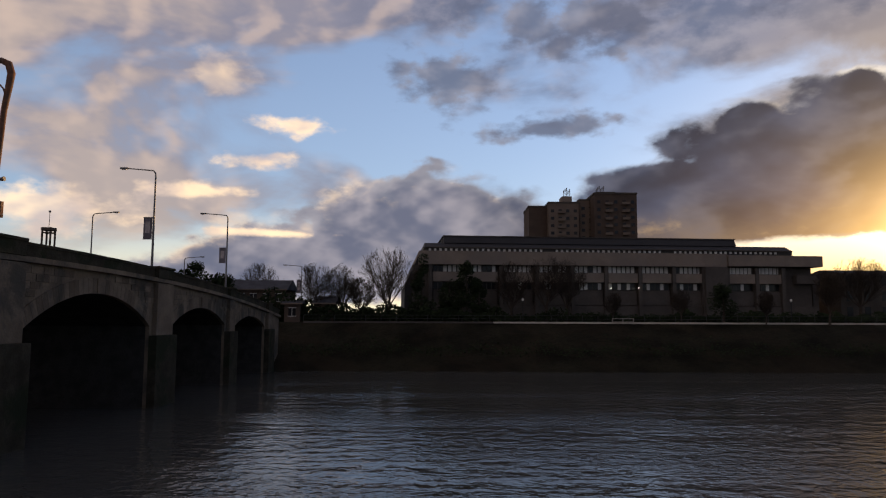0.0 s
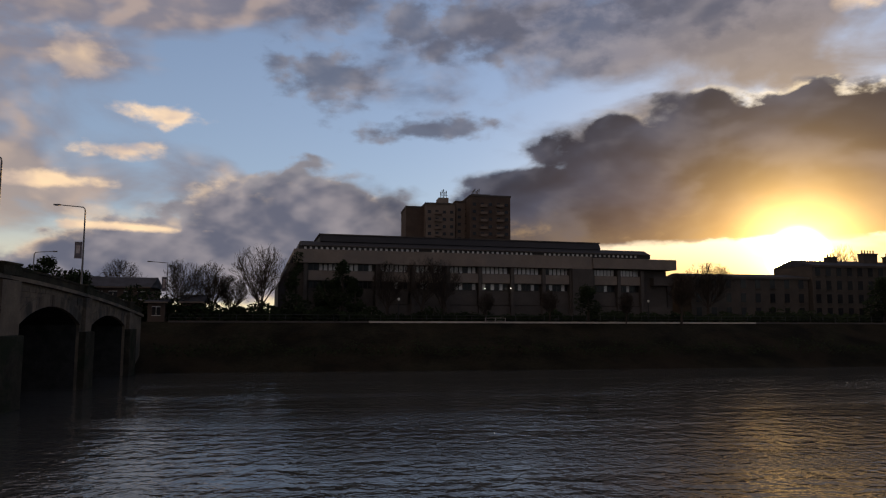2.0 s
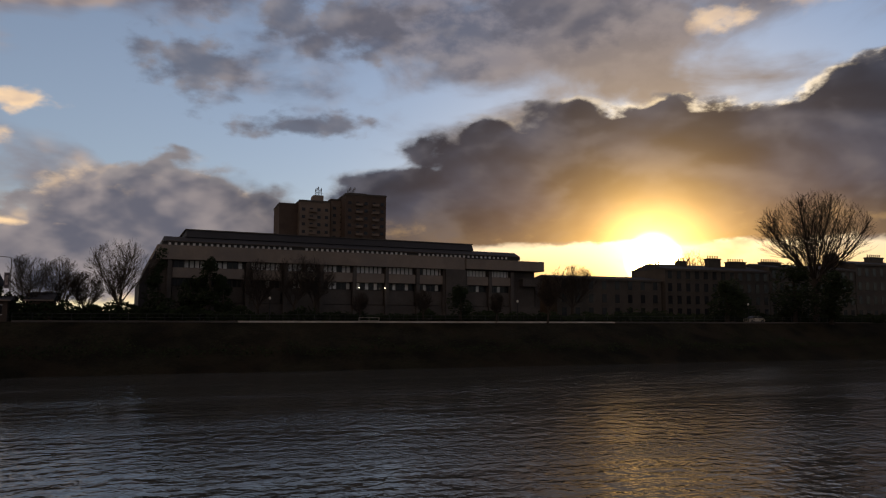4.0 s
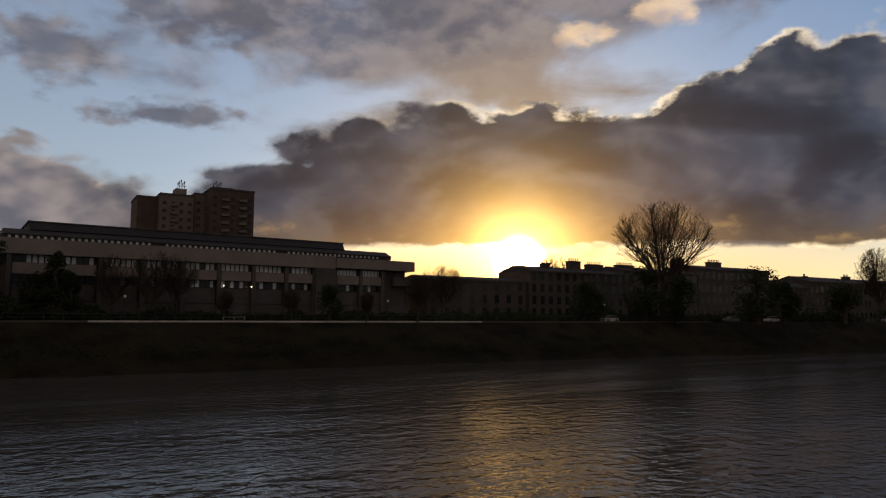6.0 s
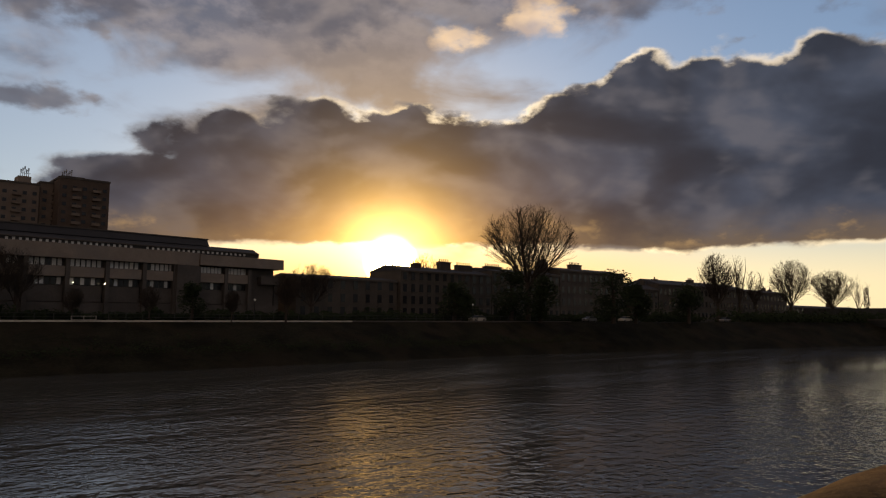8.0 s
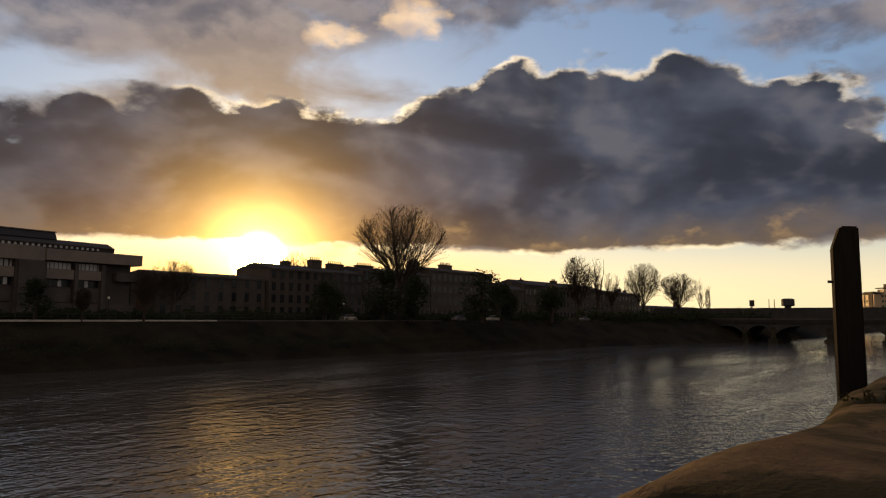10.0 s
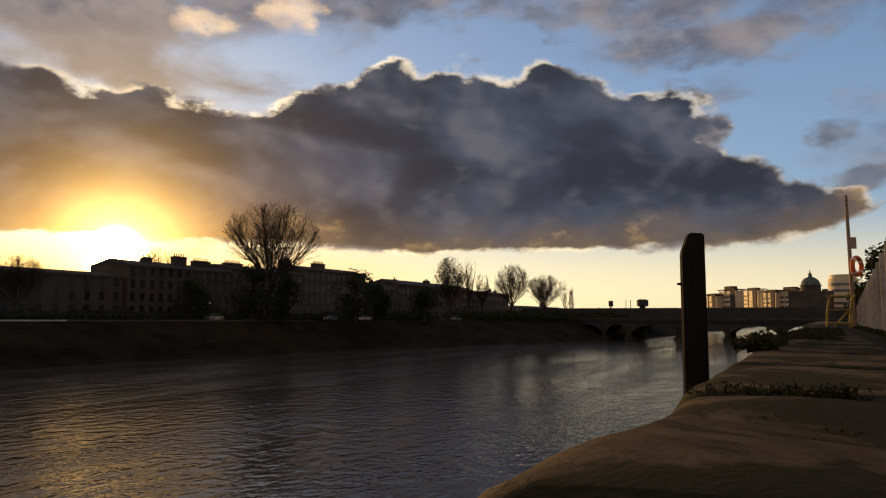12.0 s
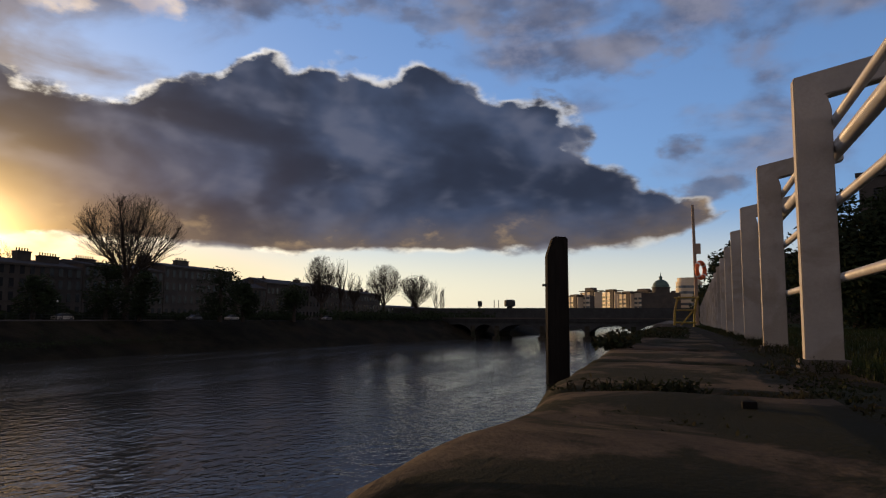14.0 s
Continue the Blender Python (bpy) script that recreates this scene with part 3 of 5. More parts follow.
# ---------------------------------------------------------------- courthouse across the river
def build_court():
    court = thing("courthouse", pose(0, 128, 0, 0, 0, 4.57), "long low concrete courthouse with stepped roof and ribbon windows", "building")
    # storeys under the band use the darker of the two concretes
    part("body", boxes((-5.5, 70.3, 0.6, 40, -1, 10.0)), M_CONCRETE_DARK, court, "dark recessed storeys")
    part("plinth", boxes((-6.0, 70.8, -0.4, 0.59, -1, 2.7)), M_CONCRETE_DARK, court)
    # top storey band, overhanging
    part("concrete_band", boxes((-4.4, 53.0, -1.2, 38, 10.0, 12.45), bevel=0.06), M_CONCRETE, court, "pale concrete fascia")
    part("concrete_band", boxes((53.05, 71.4, -1.6, 36, 10.15, 12.2), bevel=0.06), M_CONCRETE, court, "pale concrete fascia")
    part("clerestory_wall", boxes((-3.6, 66.6, 0.3, 35, 12.45, 13.15)), M_FRAME, court)
    bm = bmesh.new()
    prism(bm, [(-0.1, 13.15), (2.6, 14.25), (33, 14.25), (34, 13.15)], "x", -3.2, 66.5)
    part("sloping_roof", bm, M_ROOF, court, "dark sheet-metal mansard roof")
    part("roof_fascia", boxes((-3.0, 66.3, -0.14, 0.1, 13.12, 13.3)), M_CONCRETE_DARK, court)
    bm = bmesh.new()
    prism(bm, [(2.2, 14.26), (3.0, 15.55), (30, 15.55), (31, 14.26)], "x", 0.4, 56.6)
    part("upper_roof", bm, M_ROOF, court, "dark set-back plant storey")
    part("roof_edge", boxes((0.2, 56.8, 2.85, 30.2, 15.555, 15.75)), M_CONCRETE_DARK, court)
    # clerestory slots
    slot = mesh_of("clerestory_window", boxes((0, 0.42, -0.05, 0.05, 0, 0.42)), M_PALE_WINDOW)
    x = -2.6
    while x < 65.5:
        if int(x) % 23 not in (18, 19):
            part("clerestory_window", slot, None, court).matrix_basis = pose(x, 0.28, 12.6)
        x += 0.98
    # bays
    pane = mesh_of("pane", boxes((0, 0.62, 0, 0.06, 0, 1.18)), M_PALE_WINDOW)
    dark = mesh_of("pane", boxes((0, 0.62, 0, 0.06, 0, 1.18)), M_WINDOW)
    rnd = random.Random(2)
    bays = [-1.9, 4.45, 11.0, 17.6, 24.2, 30.5, 36.9, 43.3, 53.6, 59.3]
    for b in bays:
        w = 5.5 if b < 50 else 4.9
        part("spandrel_panel", boxes((b, b + w, -0.75, 0.59, 6.95, 8.7), bevel=0.05), M_CONCRETE, court, "pale precast concrete panel")
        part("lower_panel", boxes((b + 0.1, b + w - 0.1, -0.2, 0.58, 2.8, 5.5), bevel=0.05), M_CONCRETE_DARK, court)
        win = part("ribbon_window", boxes((b, b + w, 0.3, 0.58, 8.75, 9.98)), M_FRAME, court)
        n = 6
        for i in range(n):
            part("pane", pane if rnd.random() < 0.9 else dark, None, win).matrix_basis = pose(b + 0.25 + i * (w - 0.3) / n, 0.22, 8.8)
        win = part("lower_window", boxes((b, b + w, 0.35, 0.58, 5.6, 6.9)), M_FRAME, court)
        for i in range(n):
            part("pane", dark if rnd.random() < 0.8 else pane, None, win).matrix_basis = pose(b + 0.25 + i * (w - 0.3) / n, 0.27, 5.68)
    for x in bays + [49.0, 51.2, 64.4]:
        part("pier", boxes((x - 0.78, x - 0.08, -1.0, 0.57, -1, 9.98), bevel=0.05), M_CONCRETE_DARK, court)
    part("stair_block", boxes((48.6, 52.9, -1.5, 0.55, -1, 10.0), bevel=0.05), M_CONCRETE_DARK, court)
    bm = bmesh.new()
    prism(bm, [(-6.9, -1), (-6.9, 6.3), (-4.45, 11.5), (-4.45, -1)], "y", 1.0, 30)
    part("sloping_end", bm, M_ROOF, court, "sloped glazed end wall")
    part("end_box", boxes((66.6, 71.2, -0.9, 20, 7.0, 8.6)), M_CONCRETE_DARK, court)
    part("roof_vent", boxes((72.0, 73.2, 3, 5, -1, 8.75)), M_CONCRETE_DARK, court)
    lamp = mesh_of("porch_light", turned([(0.04, 0), (0.09, 0.04), (0.09, 0.12), (0.04, 0.16)], 10), M_LIT)
    for x in (30.9, 36.0):
        part("porch_light", lamp, None, court, "lit white wall lamp").matrix_basis = pose(x, -1.1, 5.9)
    return court


build_court()


def build_tower_block():
    """Twin slabs of flats, about 265 m away, seen over the courthouse roof."""
    tower = thing("tower_block", pose(0, 0, 0), "tall brown residential tower block in two staggered slabs", "building")
    d = 262.0

    def slab(a0, a1, yf, yb, top, mat):
        x0, x1 = yf * math.tan(radians(a0)), yf * math.tan(radians(a1))
        body = part("slab", boxes((x0, x1, yf, yb, -1, top)), mat, tower)
        part("roof_edge", boxes((x0 - 0.2, x1 + 0.2, yf - 0.2, yb + 0.2, top + 0.004, top + 0.6)), M_CONCRETE_DARK, tower)
        return x0, x1, body
    win = mesh_of("window", boxes((0, 1.2, -0.12, 0.05, 0, 1.1)), M_WINDOW)
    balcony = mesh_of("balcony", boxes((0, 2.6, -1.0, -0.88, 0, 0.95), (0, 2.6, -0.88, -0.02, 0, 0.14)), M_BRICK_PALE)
    rnd = random.Random(12)
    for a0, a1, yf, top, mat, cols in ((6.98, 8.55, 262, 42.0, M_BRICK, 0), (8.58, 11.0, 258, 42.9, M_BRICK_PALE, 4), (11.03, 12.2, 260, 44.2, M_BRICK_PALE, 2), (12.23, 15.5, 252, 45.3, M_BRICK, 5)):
        x0, x1, body = slab(a0, a1, yf, yf + 16, top, mat)
        for c in range(cols):
            for z in range(9):
                ob = part("window", win, None, body)
                ob.matrix_basis = pose(x0 + (c + 0.3) * (x1 - x0) / cols, yf, top - 3.4 - z * 2.75)
        for c in ((1, 3) if cols == 5 else (1,) if cols else ()):
            for z in range(11):
                bal = part("balcony", balcony, None, body)
                bal.matrix_basis = pose(x0 + (c + 0.22) * (x1 - x0) / cols, yf, top - 3.9 - z * 2.75)
    # rooftop plant and aerials
    xa = 258 * math.tan(radians(10.2))
    part("lift_housing", boxes((xa - 1.9, xa + 1.9, 262, 268, 43.5, 46.2)), M_CONCRETE, tower)
    xb = 252 * math.tan(radians(13.3))
    part("lift_housing", boxes((xb - 3.6, xb + 3.6, 256, 264, 45.9, 46.9)), M_CONCRETE_DARK, tower)
    for x, z, n in ((xa + 0.2, 46.2, 5), (xb - 0.4, 46.9, 6)):
        bm = bmesh.new()
        for i in range(n):
            tube(bm, [(x + (i - n / 2) * 0.55, 262, z), (x + (i - n / 2) * 0.55, 262, z + 1.5 + (i % 3) * 0.55)], 0.1, 6)
            box(bm, x + (i - n / 2) * 0.55 - 0.16, x + (i - n / 2) * 0.55 + 0.16, 261.8, 262.2, z + 1.2 + (i % 3) * 0.5, z + 2.2 + (i % 3) * 0.5)
        tube(bm, [(x - n * 0.28, 262, z + 0.9), (x + n * 0.28, 262, z + 0.9)], 0.08, 6)
        part("aerial_mast", bm, M_STEEL, tower, "grey cluster of phone aerials")
    return tower


build_tower_block()


# ---------------------------------------------------------------- trees
def limb_geometry(rng, height, width, stems, fork, rough=1.0):
    """Grows a bare tree whose boughs fan out from the fork and end on a domed crown. Returns segments (p, q, r0, r1, order)."""
    segs = []
    mid = height * (0.5 + 0.32 * fork)
    rad_z, rad_x = height - mid, width / 2

    def reach(v):
        low = v.z < mid
        return math.hypot(math.hypot(v.x, v.y) / rad_x, (v.z - mid) / (rad_z * (1.25 if low else 1.0)))

    def grow(p, d, length, r, order, rise):
        n = 7 if order == 1 else 4 if order == 2 else 3
        q = p
        for i in range(n):
            bend = Vector((rng.gauss(0, 1), rng.gauss(0, 1), rng.gauss(0, 0.6))) * (0.07 if order == 1 else 0.15) * rough
            d = (d + bend + Vector((0, 0, rise))).normalized()
            nxt = q + d * (length / n)
            edge = reach(nxt)
            if order > 1 and edge > rng.uniform(0.93, 1.10):
                return
            r0, r1 = r * (1 - 0.8 * i / n) + 0.003, r * (1 - 0.8 * (i + 1) / n) + 0.003
            segs.append((q, nxt, r0, r1, order))
            q = nxt
            if order < 4 and (order > 1 or i > 0):
                for _ in range(3 if order == 1 else 2 if rng.random() < 0.3 else 1):
                    side = Vector((rng.gauss(0, 1), rng.gauss(0, 1), rng.gauss(0, 0.35))).normalized()
                    start = q - d * (length / n) * rng.random()
                    kd = (d + side * rng.uniform(0.5, 1.0)).normalized()
                    grow(start, kd, length * ({1: 0.42, 2: 0.62, 3: 0.66}[order]) * rng.uniform(0.6, 1.15), r1 * 0.55, order + 1, 0.09)

    foot, top = Vector((0, 0, -0.15)), Vector((rng.gauss(0, 0.01), rng.gauss(0, 0.01), fork)) * height
    thick = height * 0.02
    for k in range(4):
        a_, b_ = foot.lerp(top, k / 4), foot.lerp(top, (k + 1) / 4)
        segs.append((a_, b_, thick * (1.25 - 0.08 * k), thick * (1.17 - 0.08 * k), 0))
    for s_ in range(stems):
        t = s_ * 2.39996 + rng.uniform(-0.3, 0.3)
        out = math.sqrt((s_ + 0.35) / stems)
        end = Vector((math.cos(t) * rad_x * out * 0.92, math.sin(t) * rad_x * out * 0.92, mid + rad_z * math.sqrt(max(0.02, 1 - (out * 0.92) ** 2)) * rng.uniform(0.86, 1.0)))
        start = foot.lerp(top, rng.uniform(0.72, 1.0))
        way = end - start
        d = (way.normalized() + Vector((math.cos(t), math.sin(t), -0.35)) * 0.28 * out).normalized()
        grow(start, d, way.length, thick * 0.42, 1, 0.045)
    return segs


def segs_to_mesh(name, segs, mat, sides):
    verts, faces = [], []
    for p, q, r0, r1, _ in segs:
        d = (q - p).normalized()
        a = d.orthogonal().normalized()
        b = d.cross(a)
        n = len(verts)
        for c, r in ((p, r0), (q, r1)):
            for k in range(sides):
                t = k * math.tau / sides
                verts.append(tuple(c + (a * math.cos(t) + b * math.sin(t)) * r))
        for k in range(sides):
            k2 = (k + 1) % sides
            faces.append((n + k, n + k2, n + sides + k2, n + sides + k))
    return raw_mesh(name, verts, faces, mat)


def bare_tree(place, height, width, seed, label, stems=9, fork=0.25, twig=1.0, group="bare trees along the far bank"):
    tree = thing("bare_tree", pose(*place, 0, 0, seed * 47 % 360), label, "tree", group)
    segs = limb_geometry(random.Random(seed), height, width, stems, fork)
    part("trunk", segs_to_mesh("trunk", [s for s in segs if s[4] <= 1], M_BARK, 7), None, tree, "bare dark limbs")
    thin = [(p, q, max(r0, 0.017 * twig), max(r1, 0.010 * twig), o) for p, q, r0, r1, o in segs if o >= 2]
    part("crown", segs_to_mesh("crown", thin, M_TWIG, 3), None, tree, "leafless winter twigs")
    return tree


def leafy(name, place, size, seed, label, category, n=1500, leaf=0.35, mat=None, cone=False, group=""):
    """A dense evergreen: a short trunk and a crown of many small leaf clumps with gaps and an uneven outline."""
    ob = thing(name, pose(*place), label, category, group)
    rng = random.Random(seed)
    w, h = size
    trunk = bmesh.new()
    tube(trunk, [(0, 0, -0.2), (0.03 * w, 0, h * 0.4), (0, 0.02 * w, h * 0.85)], [w * 0.06, w * 0.045, w * 0.015], 7)
    part("trunk", trunk, M_BARK, ob)
    lobes = []
    for _ in range(14):
        z = rng.uniform(0.2, 0.92)
        r = (1 - z) * 0.9 + 0.12 if cone else math.sin(math.pi * min(0.97, z * 0.85 + 0.1))
        t = rng.uniform(0, math.tau)
        lobes.append((Vector((math.cos(t) * w * 0.3 * r, math.sin(t) * w * 0.3 * r, z * h)), rng.uniform(0.16, 0.3) * w * (0.55 + r * 0.6)))
    verts, faces = [], []
    for _ in range(n):
        c, r = rng.choice(lobes)
        v = Vector((rng.gauss(0, 1), rng.gauss(0, 1), rng.gauss(0, 1))).normalized() * r * rng.uniform(0.55, 1.12)
        p = c + v
        a = Vector((rng.gauss(0, 1), rng.gauss(0, 1), rng.gauss(0, 0.6))).normalized()
        b = a.orthogonal().normalized()
        s = leaf * rng.uniform(0.5, 1.2)
        k = len(verts)
        verts += [tuple(p - a * s), tuple(p + b * s * 0.45), tuple(p + a * s), tuple(p - b * s * 0.45)]
        faces.append((k, k + 1, k + 2, k + 3))
    part("crown", raw_mesh("crown", verts, faces, mat or M_EVERGREEN), None, ob)
    return ob


for az_, d_, h_, w_, s_ in ((-10.2, 121, 10.2, 7.0, 3), (-8.1, 122, 10.0, 6.0, 5), (-4.4, 119, 12.9, 10.5, 8), (-6.6, 124, 8.0, 5.5, 6), (-14.6, 150, 12.0, 9.0, 9)):
    bare_tree(along(az_, d_, -0.4), h_, w_, s_, "leafless spreading tree standing on the far river bank", 8, 0.2)
# ---- right of the courthouse
bare_tree(along(30.5, 150, -0.4), 12.2, 11.0, 21, "small leafless tree beside the courthouse", 9, 0.3, 0.9)
bare_tree(along(47.95, 176, -0.4), 29.0, 25.5, 31, "tall many-stemmed leafless tree in front of the terrace", 17, 0.34, 1.15)
bare_tree(along(39.6, 190, -0.4), 18.5, 9.0, 33, "slender leafless tree behind the terrace roofs", 7, 0.4, 0.9)
for az_, d_, h_, w_, s_, n_ in ((62.3, 256, 23.2, 13.5, 41, 11), (63.85, 258, 23.8, 4.0, 42, 5), (64.9, 270, 18.5, 6.0, 43, 6),
                                (67.3, 300, 23.6, 17.0, 44, 11), (69.9, 320, 20.5, 18.5, 45, 12), (71.5, 350, 20.0, 3.6, 46, 4), (72.0, 352, 17.0, 3.0, 47, 4)):
    bare_tree(along(az_, d_, -0.3), h_, w_, s_, "leafless tree on the downstream bank", n_, 0.28, 1.7)


# ---------------------------------------------------------------- riverside terraces
def terrace(name, x0, x1, y, depth, eaves, ridge, label, chimneys=(), bays=8, storeys=3, mat=None, slope_end=0.0):
    ob = thing(name, pose(0, 0, 0), label, "building", "stone terraces on the far bank")
    wall = part("wall", boxes((x0, x1, y, y + depth, -0.8, eaves)), mat or M_SANDSTONE, ob)
    bm = bmesh.new()
    prism(bm, [(y - 0.3, eaves + 0.004), (y + depth * 0.5, ridge), (y + depth + 0.3, eaves + 0.004)], "x", x0 - 0.1, x1 + 0.1)
    part("roof", bm, M_SLATE, ob, "grey slate roof")
    part("cornice", boxes((x0 - 0.2, x1 + 0.2, y - 0.35, y - 0.004, eaves - 0.5, eaves), bevel=0.05), mat or M_SANDSTONE, ob)
    glass = mesh_of("window", boxes((0, 1.15, -0.03, 0.1, 0, 1.9)), M_WINDOW)
    sill = mesh_of("sill", boxes((-0.12, 1.27, -0.2, -0.03, -0.18, -0.01)), mat or M_SANDSTONE)
    step = (eaves + 0.3) / (storeys + 0.2)
    for b in range(bays):
        for s in range(storeys):
            w = part("window", glass, None, ob)
            w.matrix_basis = pose(x0 + (b + 0.5) * (x1 - x0) / bays - 0.58, y - 0.02, 0.9 + s * step)
            part("sill", sill, None, w)
    for cx, w, top in chimneys:
        zb = eaves - 0.5
        ch = part("chimney", boxes((cx - w / 2, cx + w / 2, y + depth * 0.3, y + depth * 0.3 + 1.6, zb, top)), mat or M_SANDSTONE, ob)
        part("chimney_cap", boxes((cx - w / 2 - 0.15, cx + w / 2 + 0.15, y + depth * 0.3 - 0.15, y + depth * 0.3 + 1.75, top + 0.004, top + 0.25)), mat or M_SANDSTONE, ch)
        pot = mesh_of("chimney_pot", turned([(0.17, 0), (0.2, 0.1), (0.14, 0.2), (0.14, 0.7), (0.18, 0.75)], 8), M_BRICK)
        k = max(2, int(w / 0.7))
        for i in range(k):
            part("chimney_pot", pot, None, ch).matrix_basis = pose(cx - w / 2 + (i + 0.5) * w / k, y + depth * 0.3 + 0.8, top + 0.25)
    return ob


terrace("terraced_house", 76.5, 103.8, 136, 14, 9.3, 10.3, "low dark stone building between courthouse and terrace", (), 8, 3)
terrace("terraced_house", 104.2, 135.0, 135, 13, 12.0, 13.5, "dark sandstone terrace with tall chimney stacks", ((105.6, 1.6, 12.9), (112.5, 2.2, 14.0), (122.0, 3.6, 14.9), (129.0, 5.2, 14.3)), 12, 4)
terrace("terraced_house", 135.2, 163.5, 135, 13, 13.2, 14.5, "dark sandstone terrace with tall chimney stacks", ((140.0, 6.0, 14.6), (161.0, 4.2, 17.3)), 11, 4)
terrace("terraced_house", 163.8, 196.0, 135, 13, 14.9, 16.2, "long dark sandstone terrace with tall chimney stacks", ((176.5, 5.2, 17.0),), 12, 4)
terrace("terraced_house", 200.5, 216.0, 135, 12, 10.6, 12.9, "small pitched-roof stone house at the end of the terrace", ((213.5, 0.9, 13.4),), 6, 3)
terrace("terraced_house", 216.5, 278.0, 135, 14, 12.7, 14.7, "long stone terrace on the downstream bank", ((222, 1.0, 14.4), (246, 3.0, 15.0)), 22, 3)
terrace("terraced_house", 278.5, 318.0, 135, 14, 11.9, 13.2, "stone terrace end with stepped chimney heads", ((307, 1.0, 14.0), (313, 1.2, 13.4)), 12, 3)
terrace("terraced_house", 318.5, 420.0, 138, 14, 6.3, 7.4, "low dark riverside sheds", ((386, 4.0, 9.0),), 20, 2)


# ---------------------------------------------------------------- downstream bridges
def build_girder_bridge():
    bridge = thing("girder_bridge", pose(0, 0, 0), "dark flat road bridge on stone piers downstream", "bridge")
    x = 255.0
    part("deck", boxes((x, x + 20, -20, 124, -0.6, 0.55)), M_GIRDER, bridge)
    part("fascia", boxes((x - 0.4, x - 0.01, -20, 124, 0.3, 0.75)), M_CONCRETE_DARK, bridge, "pale edge beam")
    piers = (96, 84, 71.0, 61.8, 45.0, 29.0, 13.0, -3.0, -19.0)
    for y in piers:
        part("bridge_pier", boxes((x + 0.5, x + 19, y - 0.9, y + 0.9, -9, -2.2), (x - 0.3, x + 20, y - 1.5, y + 1.5, -9, -6.0), bevel=0.15), M_DARK_STONE, bridge)
    for a, b in zip(piers, piers[1:]):
        bm = bmesh.new()
        pts = [(b + (a - b) * k / 16, -1.75 - 3.4 * (abs(k - 8) / 8) ** 2.6) for k in range(17)]
        prism(bm, pts + [(a, -0.6), (b, -0.6)], "x", x + 0.6, x + 19.4)
        part("arch_span", bm, M_GIRDER, bridge, "dark shallow arch between two piers")
    for k in range(70):
        y = -18 + k * 2.0
        part("railing_post", RAIL_POST, None, bridge).matrix_basis = pose(x - 0.1, y, 0.75)
    part("handrail", boxes((x - 0.16, x - 0.04, -20, 124, 1.75, 1.85)), M_GIRDER, bridge)
    return bridge


RAIL_POST = mesh_of("railing_post", boxes((-0.06, 0.06, -0.06, 0.06, 0, 1.0)), M_GIRDER)
build_girder_bridge()


def build_rail_bridge():
    bridge = thing("railway_bridge", pose(0, 0, 0), "dark steel railway viaduct behind the road bridge", "bridge")
    x = 300.0
    part("side_girder", boxes((x, x + 1.0, -40, 121, 0.8, 5.0)), M_GIRDER, bridge)
    part("side_girder", boxes((x + 24, x + 25, -40, 121, 0.8, 5.0)), M_GIRDER, bridge)
    part("deck", boxes((x + 1, x + 24, -40, 121, 0.8, 1.6)), M_GIRDER, bridge)
    rib = mesh_of("stiffener", boxes((-0.25, 0, -0.12, 0.12, 0.9, 4.9)), M_GIRDER)
    for k in range(53):
        part("stiffener", rib, None, bridge).matrix_basis = pose(x, -38 + k * 3.0, 0)
    for y in (119, 90, 46, 2, -30):
        part("bridge_pier", boxes((x + 2, x + 23, y - 1.6, y + 1.6, -9, 0.79), bevel=0.2), M_BRIDGE, bridge)
    return bridge


build_rail_bridge()
tank = thing("signal_tower", pose(*along(77.45, 330, 0)), "dark tank on a short tower above the viaduct", "tower")
part("tank", turned([(2.0, 6.0), (2.6, 6.3), (2.6, 8.8), (1.6, 9.2)], 12), M_GIRDER, tank)
part("stem", boxes((-1.1, 1.1, -1.1, 1.1, -1, 6.0)), M_GIRDER, tank)
mast = thing("signal_post", pose(*along(75.05, 330, 0)), "signal head on a thin post above the viaduct", "signal")
part("post", pipe([(0, 0, -1), (0, 0, 6.0)], 0.25, 6), M_GIRDER, mast)
part("signal_head", boxes((-0.5, 0.5, -0.9, 0.9, 6.0, 8.6)), M_GIRDER, mast)
for a_ in (76.2, 76.55):
    p_ = thing("thin_mast", pose(*along(a_, 340, 0)), "thin mast above the viaduct", "mast", "thin masts")
    part("pole", pipe([(0, 0, -1), (0, 0, 9.2)], 0.16, 6), M_GIRDER, p_)


